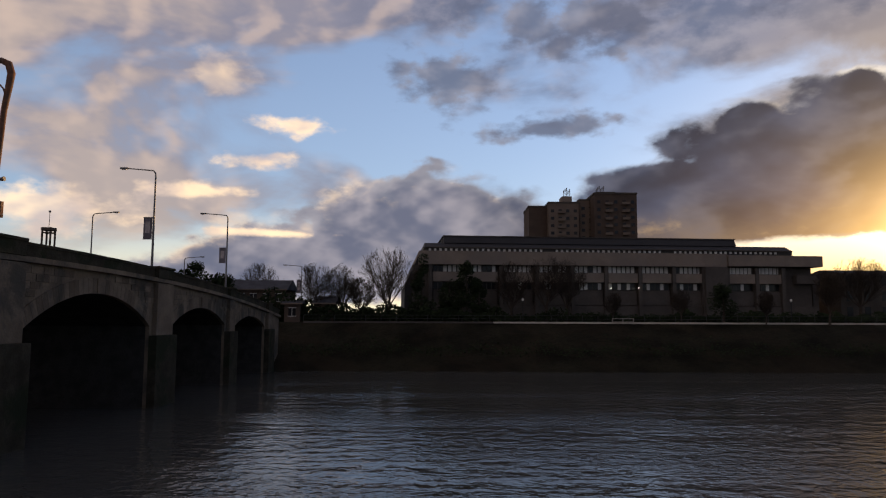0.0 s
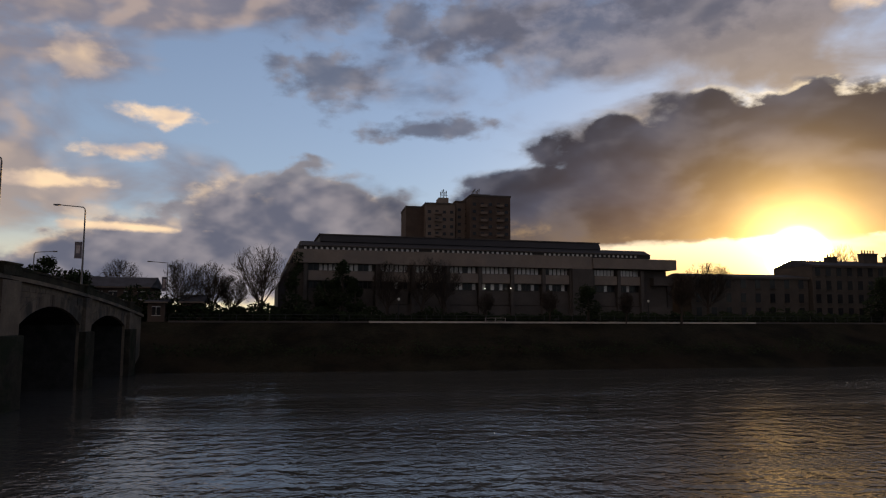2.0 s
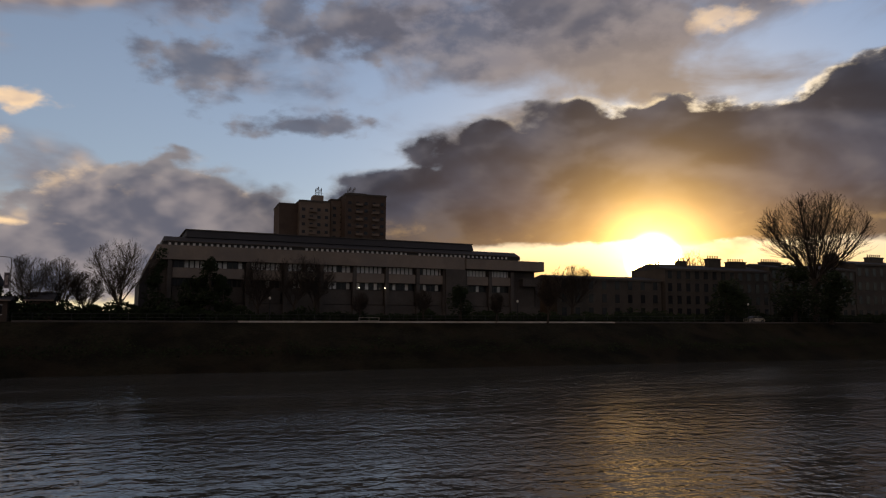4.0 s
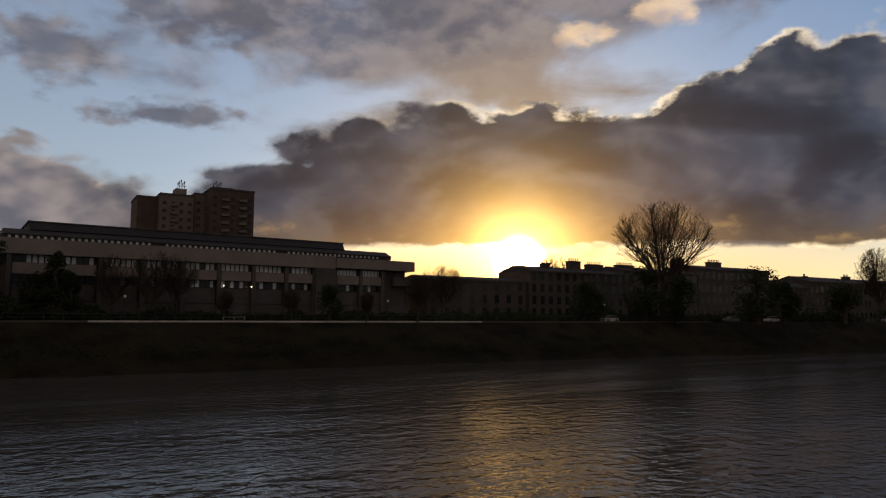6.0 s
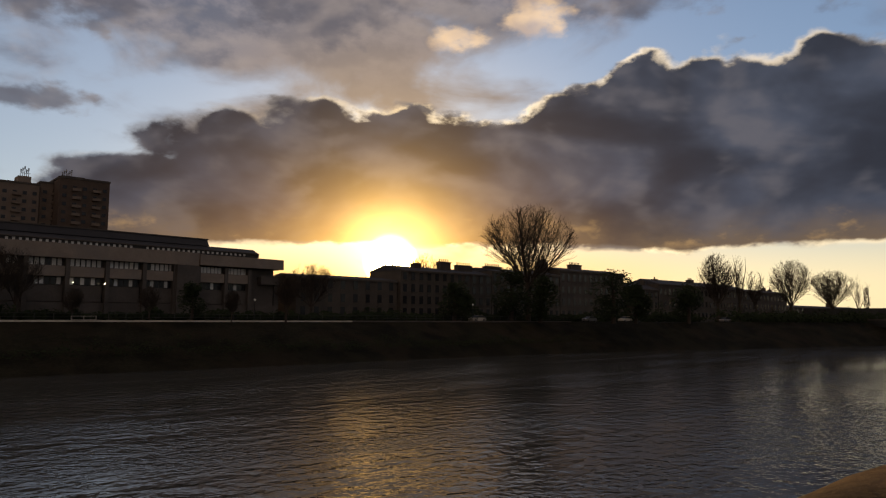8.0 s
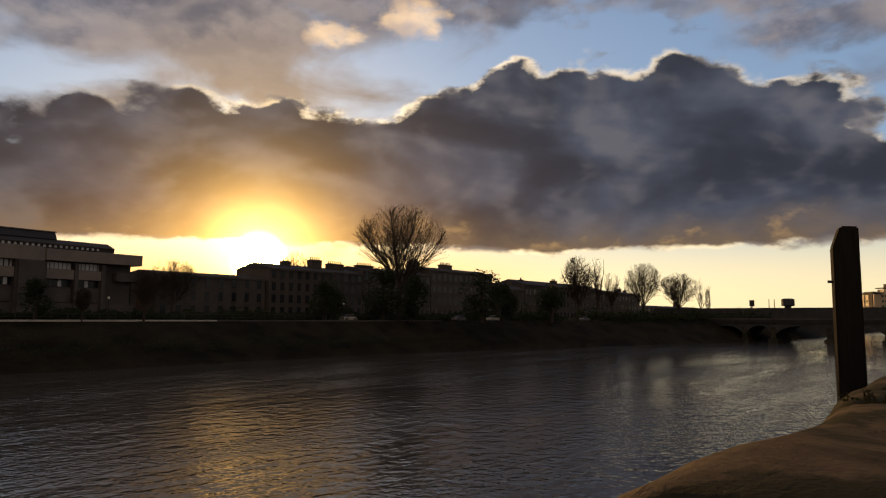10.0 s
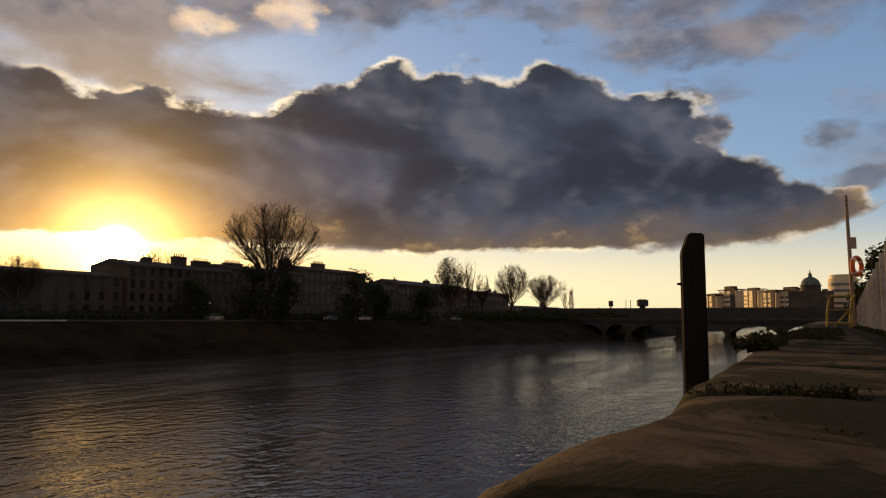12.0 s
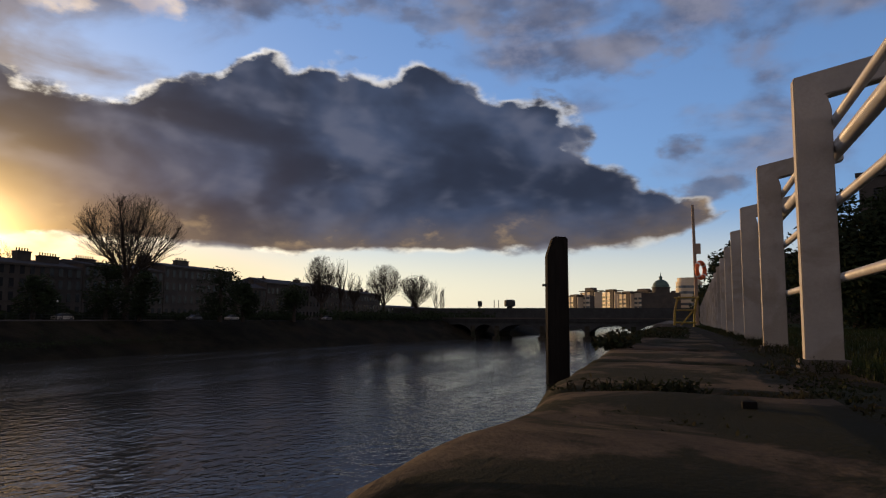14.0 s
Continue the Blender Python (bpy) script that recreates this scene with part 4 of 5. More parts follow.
# ---------------------------------------------------------------- sunlit offices and dome downstream
def office(a0, a1, d, top, turn, label, seed, floors=4):
    ob = thing("office_block", pose(*along((a0 + a1) / 2, d, 0), 0, 0, turn), label, "building", "sunlit offices downstream")
    w = d * math.tan(radians(a1 - a0)) * 1.5
    rng = random.Random(seed)
    body = part("body", boxes((-w / 2, w / 2, -2.5, 2.5, -1, top)), M_GOLD, ob)
    part("roof_canopy", boxes((-w / 2 - 1, w / 2 + 1, -3.5, 3.5, top + 0.5, top + 1.0)), M_CONCRETE_DARK, ob)
    # dark block added so that part of each office reads as unlit
    part("shaded_side", boxes((w * 0.18, w * 0.44, -3.1, -0.4, -1, top + 1.6), bevel=0.1), M_CONCRETE_DARK, ob, "added dark block for the office's shaded side")
    for k in (-0.5, -0.16, 0.16, 0.5):
        part("fin", boxes((w * k - 0.25, w * k + 0.25, -2.9, -2.57, 0, top)), M_GOLD, body)
    part("plant_room", boxes((-w * 0.25, w * 0.2, -2, 2, top + 0.004, top + 0.5 + rng.uniform(1, 2.5))), M_CONCRETE_DARK, ob)
    band = mesh_of("window_band", boxes((-w / 2 + 0.8, w / 2 - 0.8, -2.56, -2.4, 0, 1.3)), M_GLASSY)
    n = floors
    for k in range(n):
        part("window_band", band, None, body).matrix_basis = pose(0, 0, 4.5 + k * (top - 6) / n)
    return ob


office(82.0, 83.3, 480, 15.0, -145, "pale sunlit stone office block", 1, 3)
office(83.2, 84.6, 470, 17.8, -142, "pale sunlit stone office block with flat roof canopy", 2, 4)
office(84.7, 86.2, 500, 19.0, -148, "pale sunlit office block with stepped upper floors", 3, 5)
office(86.1, 87.3, 470, 16.5, -145, "sunlit office block with long balconies", 4, 4)
office(87.2, 88.7, 460, 17.0, -140, "sunlit office block with long balconies", 5, 4)
office(89.8, 91.0, 440, 14.5, -100, "dark stone office beside the dome", 6, 3)

dome = thing("domed_building", pose(*along(89.2, 400, 0)), "dark stone building crowned by a ribbed copper dome", "building")
part("block", boxes((-8, 8, -10, 10, -1, 14.5)), M_SANDSTONE, dome)
part("drum", turned([(4.6, 14.5), (4.6, 17.2), (5.0, 17.3), (5.0, 17.7)], 20), M_SANDSTONE, dome)
part("dome", turned([(4.5, 17.7), (4.3, 18.8), (3.6, 20.2), (2.5, 21.2), (1.1, 21.8)], 20), M_COPPER, dome, "verdigris copper dome")
part("lantern", turned([(0.9, 21.8), (0.9, 23.0), (1.1, 23.1), (0.3, 24.0), (0.1, 25.6)], 10), M_COPPER, dome)

drum = thing("round_tower", pose(*along(91.25, 420, 0)), "pale round glazed tower in the evening sun", "building")
part("drum", turned([(7, -1), (7, 21.5), (6.2, 21.6), (6.2, 23.6)], 28), M_GOLD, drum)
for k in range(5):
    part("window_band", turned([(7.04, 5 + k * 3.2), (7.04, 6.4 + k * 3.2)], 28), M_GLASSY, drum)


# ---------------------------------------------------------------- horizon
hill = bpy.data.meshes.new("backdrop")
bm = bmesh.new()
prev = None
for k in range(121):
    a_ = -180 + 3 * k
    r_ = 3200
    top_ = 22 + 16 * noise.noise((a_ * 0.05, 2.0, 0))
    lo_, hi_ = bm.verts.new(along(a_, r_, -20)), bm.verts.new(along(a_, r_, top_))
    if prev:
        bm.faces.new((prev[0], lo_, hi_, prev[1]))
    prev = (lo_, hi_)
bm.to_mesh(hill)
bm.free()
hill.materials.append(M_HILL)
tagged(new("backdrop", hill), "low distant hills along the horizon", "hills", kind="structure")


# ---------------------------------------------------------------- street lamps on the bridge
def street_lamp(base, top, arm, banner=None, label="grey steel street lamp on the bridge"):
    """base: foot of the pole; top: height of the arm; arm: its reach along x; banner: (z0, z1, side)."""
    lamp = thing("street_lamp", pose(*base), label, "street lamp", "street lamps along the bridge")
    h = top - base[2]
    part("pole", pipe([(0, 0, 0), (0, 0, h * 0.25), (0, 0, h - 0.5)], [0.13, 0.10, 0.07], 10), M_STEEL, lamp)
    s = 1 if arm > 0 else -1
    part("arm", pipe([(0, 0, h - 0.5), (s * 0.04, 0, h - 0.22), (s * 0.2, 0, h - 0.04), (s * 0.5, 0, h), (arm * 0.85, 0, h + 0.16)], [0.07, 0.065, 0.06, 0.055, 0.05], 8), M_STEEL, lamp)
    head = part("lamp_head", boxes((arm * 0.85 - 0.05, arm * 0.85 + s * 0.62, -0.15, 0.15, h + 0.1, h + 0.24) if s > 0 else (arm * 0.85 - 0.62, arm * 0.85 + 0.05, -0.15, 0.15, h + 0.1, h + 0.24), bevel=0.04), M_STEEL, lamp)
    part("diffuser", boxes((arm * 0.85 + s * 0.3 - 0.2, arm * 0.85 + s * 0.3 + 0.2, -0.11, 0.11, h + 0.06, h + 0.096)), M_LAMP, head)
    part("base_box", boxes((-0.16, 0.16, -0.16, 0.16, 0, 1.3), bevel=0.02), M_STEEL, lamp)
    if banner:
        z0, z1, side = banner[0] - base[2], banner[1] - base[2], banner[2]
        x0, x1 = sorted((side * 0.12, side * 0.86))
        flag = part("banner", boxes((x0, x1, -0.012, 0.012, z0, z1)), M_BANNER, lamp, "dark printed cloth banner")
        part("banner_print", boxes((x0 + 0.16, x1 - 0.2, -0.017, 0.017, z0 + 0.5, z1 - 0.35)), M_BANNER_PALE, flag)
        for z in (z0 - 0.02, z1 + 0.02):
            part("banner_arm", pipe([(0, 0, z), (side * 0.9, 0, z)], 0.025, 6), M_STEEL, lamp)
    return lamp


street_lamp((-24.75, 59.9, string_z(60) + 0.1), 12.85, -2.9, (6.9, 8.75, -1))
street_lamp((-24.75, 80.5, string_z(80) + 0.1), 12.0, -3.0, (6.5, 8.2, -1), "grey steel street lamp with a printed banner")
street_lamp((-41.4, 82.7, string_z(83) + 0.1), 12.45, 2.9)
street_lamp((-24.6, 123.0, -0.4), 9.3, -3.1, (4.6, 6.9, -1), "street lamp with a banner at the bridge end")
street_lamp((-41.4, 112.8, -0.4), 9.8, 3.0)

hook = thing("swan_neck_lamp", pose(-24.38, 38.2, string_z(38) + 0.1), "tall rust-streaked lamp post with a swan neck top", "street lamp")
part("pole", pipe([(-0.25, 0, 0), (-0.2, 0, 4.0), (0.02, 0, 8.2), (0.22, 0, 9.6), (0.3, 0, 10.3), (0.12, 0, 10.85), (-0.3, 0, 11.05), (-0.8, 0, 11.0)], [0.16, 0.14, 0.16, 0.19, 0.21, 0.2, 0.17, 0.12], 12), M_RUST, hook, smooth=True)
part("inner_scroll", pipe([(0.1, 0, 8.9), (-0.1, 0, 9.45), (-0.4, 0, 9.75), (-0.7, 0, 9.7)], 0.05, 8), M_RUST, hook)
part("side_lamp", pipe([(-0.1, 0, 4.3), (0.3, 0, 4.35)], [0.06, 0.14], 10), M_STEEL, hook)
part("sign_box", boxes((-0.35, 0.28, -0.12, 0.12, 2.2, 3.1), bevel=0.02), M_RUST, hook, "small brown sign box")

lantern = thing("lantern_tower", pose(*along(-29.35, 140, 0)), "open lantern tower with a thin finial beyond the bridge", "tower")
for sx in (-0.72, 0.72):
    for sy in (-0.72, 0.72):
        part("column", pipe([(sx, sy, 0), (sx, sy, 15.2)], 0.17, 8), M_BRICK, lantern)
part("cap", boxes((-0.92, 0.92, -0.92, 0.92, 15.2, 15.75), bevel=0.08), M_BRICK, lantern)
part("cross_beam", boxes((-0.72, 0.72, -0.72, 0.72, 14.75, 14.95)), M_BRICK, lantern)
part("finial", pipe([(0, 0, 15.75), (0, 0, 18.5)], 0.05, 6), M_STEEL, lantern)
part("finial_ball", turned([(0.03, 18.3), (0.2, 18.5), (0.2, 18.65), (0.03, 18.85)], 10), M_STEEL, lantern)


# ---------------------------------------------------------------- buildings and planting at the bridge end
def gable_house(a0, a1, d, eaves, ridge, label, depth=9.0, mat=None, windows=3):
    x0, x1 = d * math.tan(radians(a0)), d * math.tan(radians(a1))
    ob = thing("house", pose(0, 0, 0), label, "house", "low buildings by the bridge end")
    part("wall", boxes((x0, x1, d, d + depth, -1, eaves)), mat or M_BRICK, ob)
    bm = bmesh.new()
    prism(bm, [(d - 0.6, eaves + 0.004), (d + depth / 2, ridge), (d + depth + 0.6, eaves + 0.004)], "x", x0 - 0.5, x1 + 0.5)
    part("roof", bm, M_SLATE, ob, "dark slate roof")
    part("fascia", boxes((x0 - 0.5, x1 + 0.5, d - 0.68, d - 0.6, eaves - 0.12, eaves + 0.1)), M_BRICK_PALE, ob, "pale painted eaves board")
    for k in range(windows):
        w = part("window", boxes((-0.6, 0.6, -0.03, 0.1, 0, 1.3)), M_WINDOW, ob)
        w.matrix_basis = pose(x0 + (k + 0.5) * (x1 - x0) / windows, d, eaves - 2.0)
        part("window_frame", boxes((-0.68, 0.68, -0.05, -0.032, -0.08, 0.0), (-0.68, 0.68, -0.05, -0.032, 1.3, 1.38), (-0.03, 0.03, -0.05, -0.032, 0, 1.3)), M_PALE_WINDOW, w)
    return ob


gable_house(-16.4, -12.6, 124, 5.2, 7.1, "low brown brick house with a dark pitched roof", 9, None, 4)
gable_house(-21.5, -16.6, 138, 6.2, 8.0, "long low house with a dark slate roof", 9, None, 4)
gable_house(-12.6, -11.4, 116, 2.6, 3.3, "small dark riverside shed", 4, None, 1)
gable_house(-10.2, -8.8, 118, 2.7, 4.0, "small dark riverside shed", 5, None, 1)
for a_, d_, w_, h_, s_ in ((-20.6, 127, 6.5, 9.4, 1), (-19.4, 126, 5.5, 10.0, 2), (-18.2, 127, 6.0, 8.8, 3), (-17.2, 128, 5.0, 8.2, 4)):
    leafy("evergreen_tree", along(a_, d_, -0.4), (w_, h_), s_, "dark dense evergreen beyond the bridge", "tree", 1500, 0.32, group="evergreens by the bridge end")
for a_, d_, w_, h_, s_, cone in ((-1.75, 121, 5.0, 11.8, 11, True), (0.5, 122, 4.0, 7.6, 12, False), (1.9, 121, 3.6, 11.2, 13, False), (2.9, 122, 3.6, 7.8, 14, False), (21.6, 122, 4.2, 6.0, 15, False)):
    leafy("evergreen_tree", along(a_, d_, -0.4), (w_, h_), s_, "dark evergreen tree in front of the courthouse", "tree", 1700, 0.3, cone=cone, group="evergreens before the courthouse")
for a_, d_, h_, s_ in ((5.6, 121, 10.5, 61), (8.3, 120, 11.6, 62), (10.0, 121, 11.2, 63), (28.6, 118, 8.0, 64), (13.5, 119, 5.2, 65), (18.6, 119, 5.6, 66), (24.5, 119, 5.0, 67)):
    bare_tree(along(a_, d_, -0.4), h_, h_ * 0.62, s_, "leafless tree in front of the courthouse", 6, 0.25, 1.1, group="bare trees before the courthouse")


for a_, d_, w_, h_, s_ in ((46.6, 168, 9.0, 12.5, 91), (48.9, 166, 8.0, 11.0, 92), (54.6, 172, 10.0, 12.5, 93), (56.3, 180, 8.0, 9.5, 94), (60.2, 200, 9.0, 10.0, 95), (42.0, 160, 9.0, 8.5, 96)):
    leafy("evergreen_tree", along(a_, d_, -0.5), (w_, h_), s_, "dark ivy-clad tree in front of the stone terrace", "tree", 2600, 0.42, group="dark trees before the terrace")


def parked_car(x, y, paint, label):
    """A small hatchback standing along the far promenade."""
    car = thing("parked_car", pose(x, y, -0.42), label, "car", "cars parked on the far bank")
    bm = bmesh.new()
    prism(bm, [(-2.1, 0.28), (-2.1, 0.75), (-1.95, 0.88), (-1.1, 0.95), (1.75, 0.95), (2.0, 0.82), (2.05, 0.28)], "y", -0.84, 0.84)
    bmesh.ops.bevel(bm, geom=bm.edges[:], offset=0.05, segments=2, affect="EDGES")
    body = part("body", bm, paint, car)
    bm = bmesh.new()
    prism(bm, [(-1.15, 0.951), (-0.45, 1.44), (1.15, 1.46), (1.75, 0.951)], "y", -0.72, 0.72)
    part("glasshouse", bm, M_WINDOW, body, "dark car windows")
    part("roof", boxes((-0.42, 1.14, -0.70, 0.70, 1.464, 1.50), bevel=0.015), paint, body)
    wheel = mesh_of("wheel", pipe([(0, -0.1, 0), (0, 0.1, 0)], 0.31, 16), M_PILE)
    rim = mesh_of("rim", pipe([(0, -0.105, 0), (0, 0.105, 0)], 0.19, 12), M_STEEL)
    for wx in (-1.3, 1.3):
        for wy in (-0.78, 0.78):
            w = part("wheel", wheel, None, car)
            w.matrix_basis = pose(wx, wy, 0.31)
            part("rim", rim, None, w)
    for wy in (-0.55, 0.55):
        part("headlight", boxes((-2.12, -2.02, wy - 0.16, wy + 0.16, 0.62, 0.76), bevel=0.02), M_LAMP, body)


for x_, y_, paint_, label_ in ((111.5, 116.0, M_KERB, "pale small car parked along the far bank"), (146.0, 111.0, M_STEEL, "grey small car parked along the far bank"),
                               (158.0, 108.6, M_KERB, "pale small car parked along the far bank"), (196.0, 100.8, M_STEEL, "grey small car parked along the far bank")):
    parked_car(x_, y_, paint_, label_)


def shrubbery(name, x0, x1, y0, y1, z, h, n, seed, label, leaf=0.3, bend=0.0):
    rng = random.Random(seed)
    verts, faces = [], []
    for _ in range(n):
        x, y = rng.uniform(x0, x1), rng.uniform(y0, y1)
        hh = h * (0.45 + 0.9 * noise.noise((x * 0.16, y * 0.2, seed)) ** 2 * 2 + 0.3 * noise.noise((x * 0.5, y * 0.5, 5)))
        y -= shore_bend(x) * bend
        p = Vector((x, y, z + max(0.1, hh) * rng.random() ** 0.6))
        a = Vector((rng.gauss(0, 1), rng.gauss(0, 1), rng.gauss(0, 0.7))).normalized()
        b = a.orthogonal().normalized()
        s = leaf * rng.uniform(0.5, 1.25)
        k = len(verts)
        verts += [tuple(p - a * s), tuple(p + b * s * 0.5), tuple(p + a * s), tuple(p - b * s * 0.5)]
        faces.append((k, k + 1, k + 2, k + 3))
    return tagged(new(name, raw_mesh(name, verts, faces, M_EVERGREEN)), label, "shrubs", kind="stuff")


shrubbery("shrubs", -32, 75, 117.5, 121.5, -0.45, 2.6, 16000, 3, "dark shrubs along the far promenade", 0.34)
shrubbery("shrubs", -32, 1, 116.5, 120.5, -0.45, 4.6, 7000, 13, "taller dark shrubs under the bare trees", 0.34)
shrubbery("bank_plants", -22, 140, 101.5, 111, -5.2, 2.6, 15000, 8, "dark scrub growing on the sloping river bank", 0.2)
shrubbery("shrubs", 76, 200, 119, 126, -0.45, 3.2, 14000, 5, "dark shrubs in front of the terrace", 0.42, 0.6)
shrubbery("shrubs", 200, 330, 110, 126, -0.45, 4.2, 12000, 6, "dark shrubs on the downstream bank", 0.55, 1.0)


# ---------------------------------------------------------------- far promenade
prom = thing("promenade_railing", pose(0, 112.2, 0), "pale metal railing on the far promenade edge", "railing")
part("edge_coping", boxes((75.01, 140, -0.3, 0.25, -0.6, -0.2), bevel=0.03), M_CONCRETE_DARK, prom)
part("edge_coping", boxes((-22, 7.99, -0.3, 0.25, -0.6, -0.2), bevel=0.03), M_CONCRETE_DARK, prom)
part("edge_coping", boxes((8, 75, -0.3, 0.25, -0.6, -0.2), bevel=0.03), M_KERB, prom, "pale stone edge")
rail_post = mesh_of("post", boxes((-0.04, 0.04, -0.04, 0.04, -0.28, 0.8)), M_GIRDER)
for k in range(66):
    part("post", rail_post, None, prom).matrix_basis = pose(-22 + k * 2.45, 0, 0)
for z in (0.25, 0.78):
    part("rail", boxes((-22, 140, -0.03, 0.03, z - 0.03, z + 0.03)), M_GIRDER, prom)
gate = thing("white_railing", pose(28.4, 111.8, -0.28), "short white railing on the far promenade", "railing")
part("rail", boxes((-1.7, 1.7, -0.04, 0.04, 0.62, 0.68)), M_WHITE, gate)
part("rail", boxes((-1.7, 1.7, -0.04, 0.04, 0.12, 0.18)), M_WHITE, gate)
for x in (-1.66, 0.0, 1.66):
    part("post", boxes((x - 0.05, x + 0.03, -0.04, 0.04, 0, 0.62)), M_WHITE, gate)
for a_ in (6.45, 26.2, 43.5, 57.0):
    lp = thing("promenade_lamp", pose(*along(a_, 114 / math.cos(radians(a_)), -0.4)), "slim promenade lamp post with a small globe", "lamp post", "promenade lamps")
    part("post", pipe([(0, 0, 0), (0, 0, 3.5)], [0.07, 0.05], 8), M_IRON, lp)
    part("globe", turned([(0.05, 3.5), (0.16, 3.6), (0.2, 3.75), (0.15, 3.9), (0.03, 3.97)], 12), M_LAMP, lp, "pale lamp globe")


# ---------------------------------------------------------------- quay side: fence, mooring pile, life ring
def fence_post():
    bm = bmesh.new()
    prism(bm, [(0.0, -0.25), (0.0, 1.39), (-0.61, 1.52), (-0.61, 1.40), (-0.15, 1.29), (-0.17, 1.22), (-0.17, -0.25)], "x", 0.0, 0.10)
    bmesh.ops.bevel(bm, geom=bm.edges[:], offset=0.006, segments=2, affect="EDGES")
    return bm


def build_fence():
    fence = thing("fence", pose(0, -0.51, 0.03, 0, 0, -1.5), "white painted quayside railing with cranked flat posts", "railing")
    post = mesh_of("post", fence_post(), M_WHITE)
    shoe = mesh_of("post_base", boxes((-0.02, 0.12, -0.2, 0.03, -0.3, -0.02), bevel=0.01), M_CONCRETE_DARK)
    for k in range(-2, 40):
        p = part("post", post, None, fence)
        p.matrix_basis = pose(3.85 + 2.15 * k, 0, -0.004 * max(0, k) * 2)
        part("post_base", shoe, None, p, "dark concrete footing")
    for z, r, y, name in ((1.17, 0.023, -0.19, "top_rail"), (1.04, 0.038, -0.21, "handrail"), (0.765, 0.023, -0.19, "mid_rail"), (0.38, 0.023, -0.19, "low_rail")):
        part(name, pipe([(-2.0, y, z), (10, y, z), (90, y, z - 0.25)], r, 14), M_RAIL, fence, smooth=True)
    return fence


build_fence()


def build_pile():
    d, a = 8.0, 81.3
    pile = thing("mooring_pile", pose(*along(a, d, 0), 0, 0, -81.3 + 90 - 90 + 8), "weathered dark timber mooring pile beside the quay", "post")
    bm = bmesh.new()
    prism(bm, [(-0.145, -9.0), (-0.128, 0.92), (-0.055, 1.12), (0.10, 1.11), (0.14, -9.0)], "y", -0.12, 0.12)
    bmesh.ops.bevel(bm, geom=bm.edges[:], offset=0.015, segments=2, affect="EDGES")
    part("timber", bm, M_PILE, pile)
    part("bolt", pipe([(-0.175, 0, 0.58), (0.05, 0, 0.58)], 0.014, 8), M_IRON, pile, "rusty iron bolt")
    return pile


build_pile()


def build_life_ring():
    x, y = 28.5, -0.89
    pole = thing("life_ring_pole", pose(x, y, -0.25, 0, 0, -91.75), "tall bleached pole carrying life-saving gear on the quay", "pole")
    part("pole", pipe([(0, 0, 0), (-0.02, 0, 2.6), (-0.05, 0, 4.85)], [0.07, 0.065, 0.05], 10), M_POLE, pole)
    part("bracket", boxes((-0.02, 0.2, -0.06, 0.06, 2.95, 3.35), bevel=0.01), M_POLE, pole)
    ring = thing("life_ring", pose(x - 0.16, y - 0.17, 2.07, 0, 0, -30), "orange plastic life ring hanging on the pole", "life ring")
    bm = bmesh.new()
    n, s = 28, 12
    rings = [[bm.verts.new(((0.29 + 0.085 * math.cos(v * math.tau / s)) * math.cos(u * math.tau / n), 0.075 * math.sin(v * math.tau / s), (0.29 + 0.085 * math.cos(v * math.tau / s)) * math.sin(u * math.tau / n))) for v in range(s)] for u in range(n)]
    for u in range(n):
        for v in range(s):
            bm.faces.new((rings[u][v], rings[(u + 1) % n][v], rings[(u + 1) % n][(v + 1) % s], rings[u][(v + 1) % s]))
    bmesh.ops.recalc_face_normals(bm, faces=bm.faces[:])
    part("ring", bm, M_ORANGE, ring, smooth=True)
    for k in range(4):
        t = math.tau * (k + 0.5) / 4
        c = Vector((0.29 * math.cos(t), 0, 0.29 * math.sin(t)))
        side = Vector((-math.sin(t), 0, math.cos(t))) * 0.035
        part("band", pipe([c - side, c + side], 0.09, 12), M_BAND, ring, "pale reflective band")
    hoop = thing("ladder_hoop", pose(27.4, -0.42, -0.35, 0, 0, -90.5), "yellow painted steel handrail frame of a quay ladder", "ladder rail")
    for sx in (-0.38, 0.3):
        part("upright", pipe([(sx, 0, 0), (sx + 0.05, 0, 0.9), (sx + 0.14, 0.05, 1.32), (sx + 0.2, 0.4, 1.4), (sx + 0.2, 0.7, 1.3)], 0.04, 8), M_YELLOW, hoop)
    for z in (0.45, 0.9, 1.36):
        part("crossbar", pipe([(-0.36, 0, z), (0.42, 0, z)], 0.03, 8), M_YELLOW, hoop)
    part("brace", pipe([(-0.34, 0.02, 0.1), (0.3, 0.02, 0.88)], 0.03, 8), M_YELLOW, hoop)


build_life_ring()


# ---------------------------------------------------------------- planting and buildings behind the fence
for a_, d_, w_, h_, s_ in ((93.4, 62, 5.5, 5.6, 71), (94.4, 56, 5.0, 6.3, 72), (95.6, 52, 5.0, 6.0, 73)):
    leafy("pine_tree", along(a_, d_, -0.2), (w_, h_), s_, "dark pine behind the quayside railing", "tree", 2200, 0.22, cone=True, group="pines behind the railing")
for a_, d_, w_, h_, s_ in ((102.6, 30, 5.0, 4.7, 81), (104.6, 31, 5.6, 5.2, 82), (106.8, 30, 5.5, 4.9, 83), (100.4, 40, 5.0, 3.6, 84)):
    leafy("evergreen_tree", along(a_, d_, -0.2), (w_, h_), s_, "dense dark evergreen behind the quayside railing", "tree", 6500, 0.14, group="evergreens behind the railing")
shrubbery("hedge", 22, 60, -16, -9.5, -0.25, 3.2, 9000, 9, "dark hedge along the lawn behind the railing", 0.16)


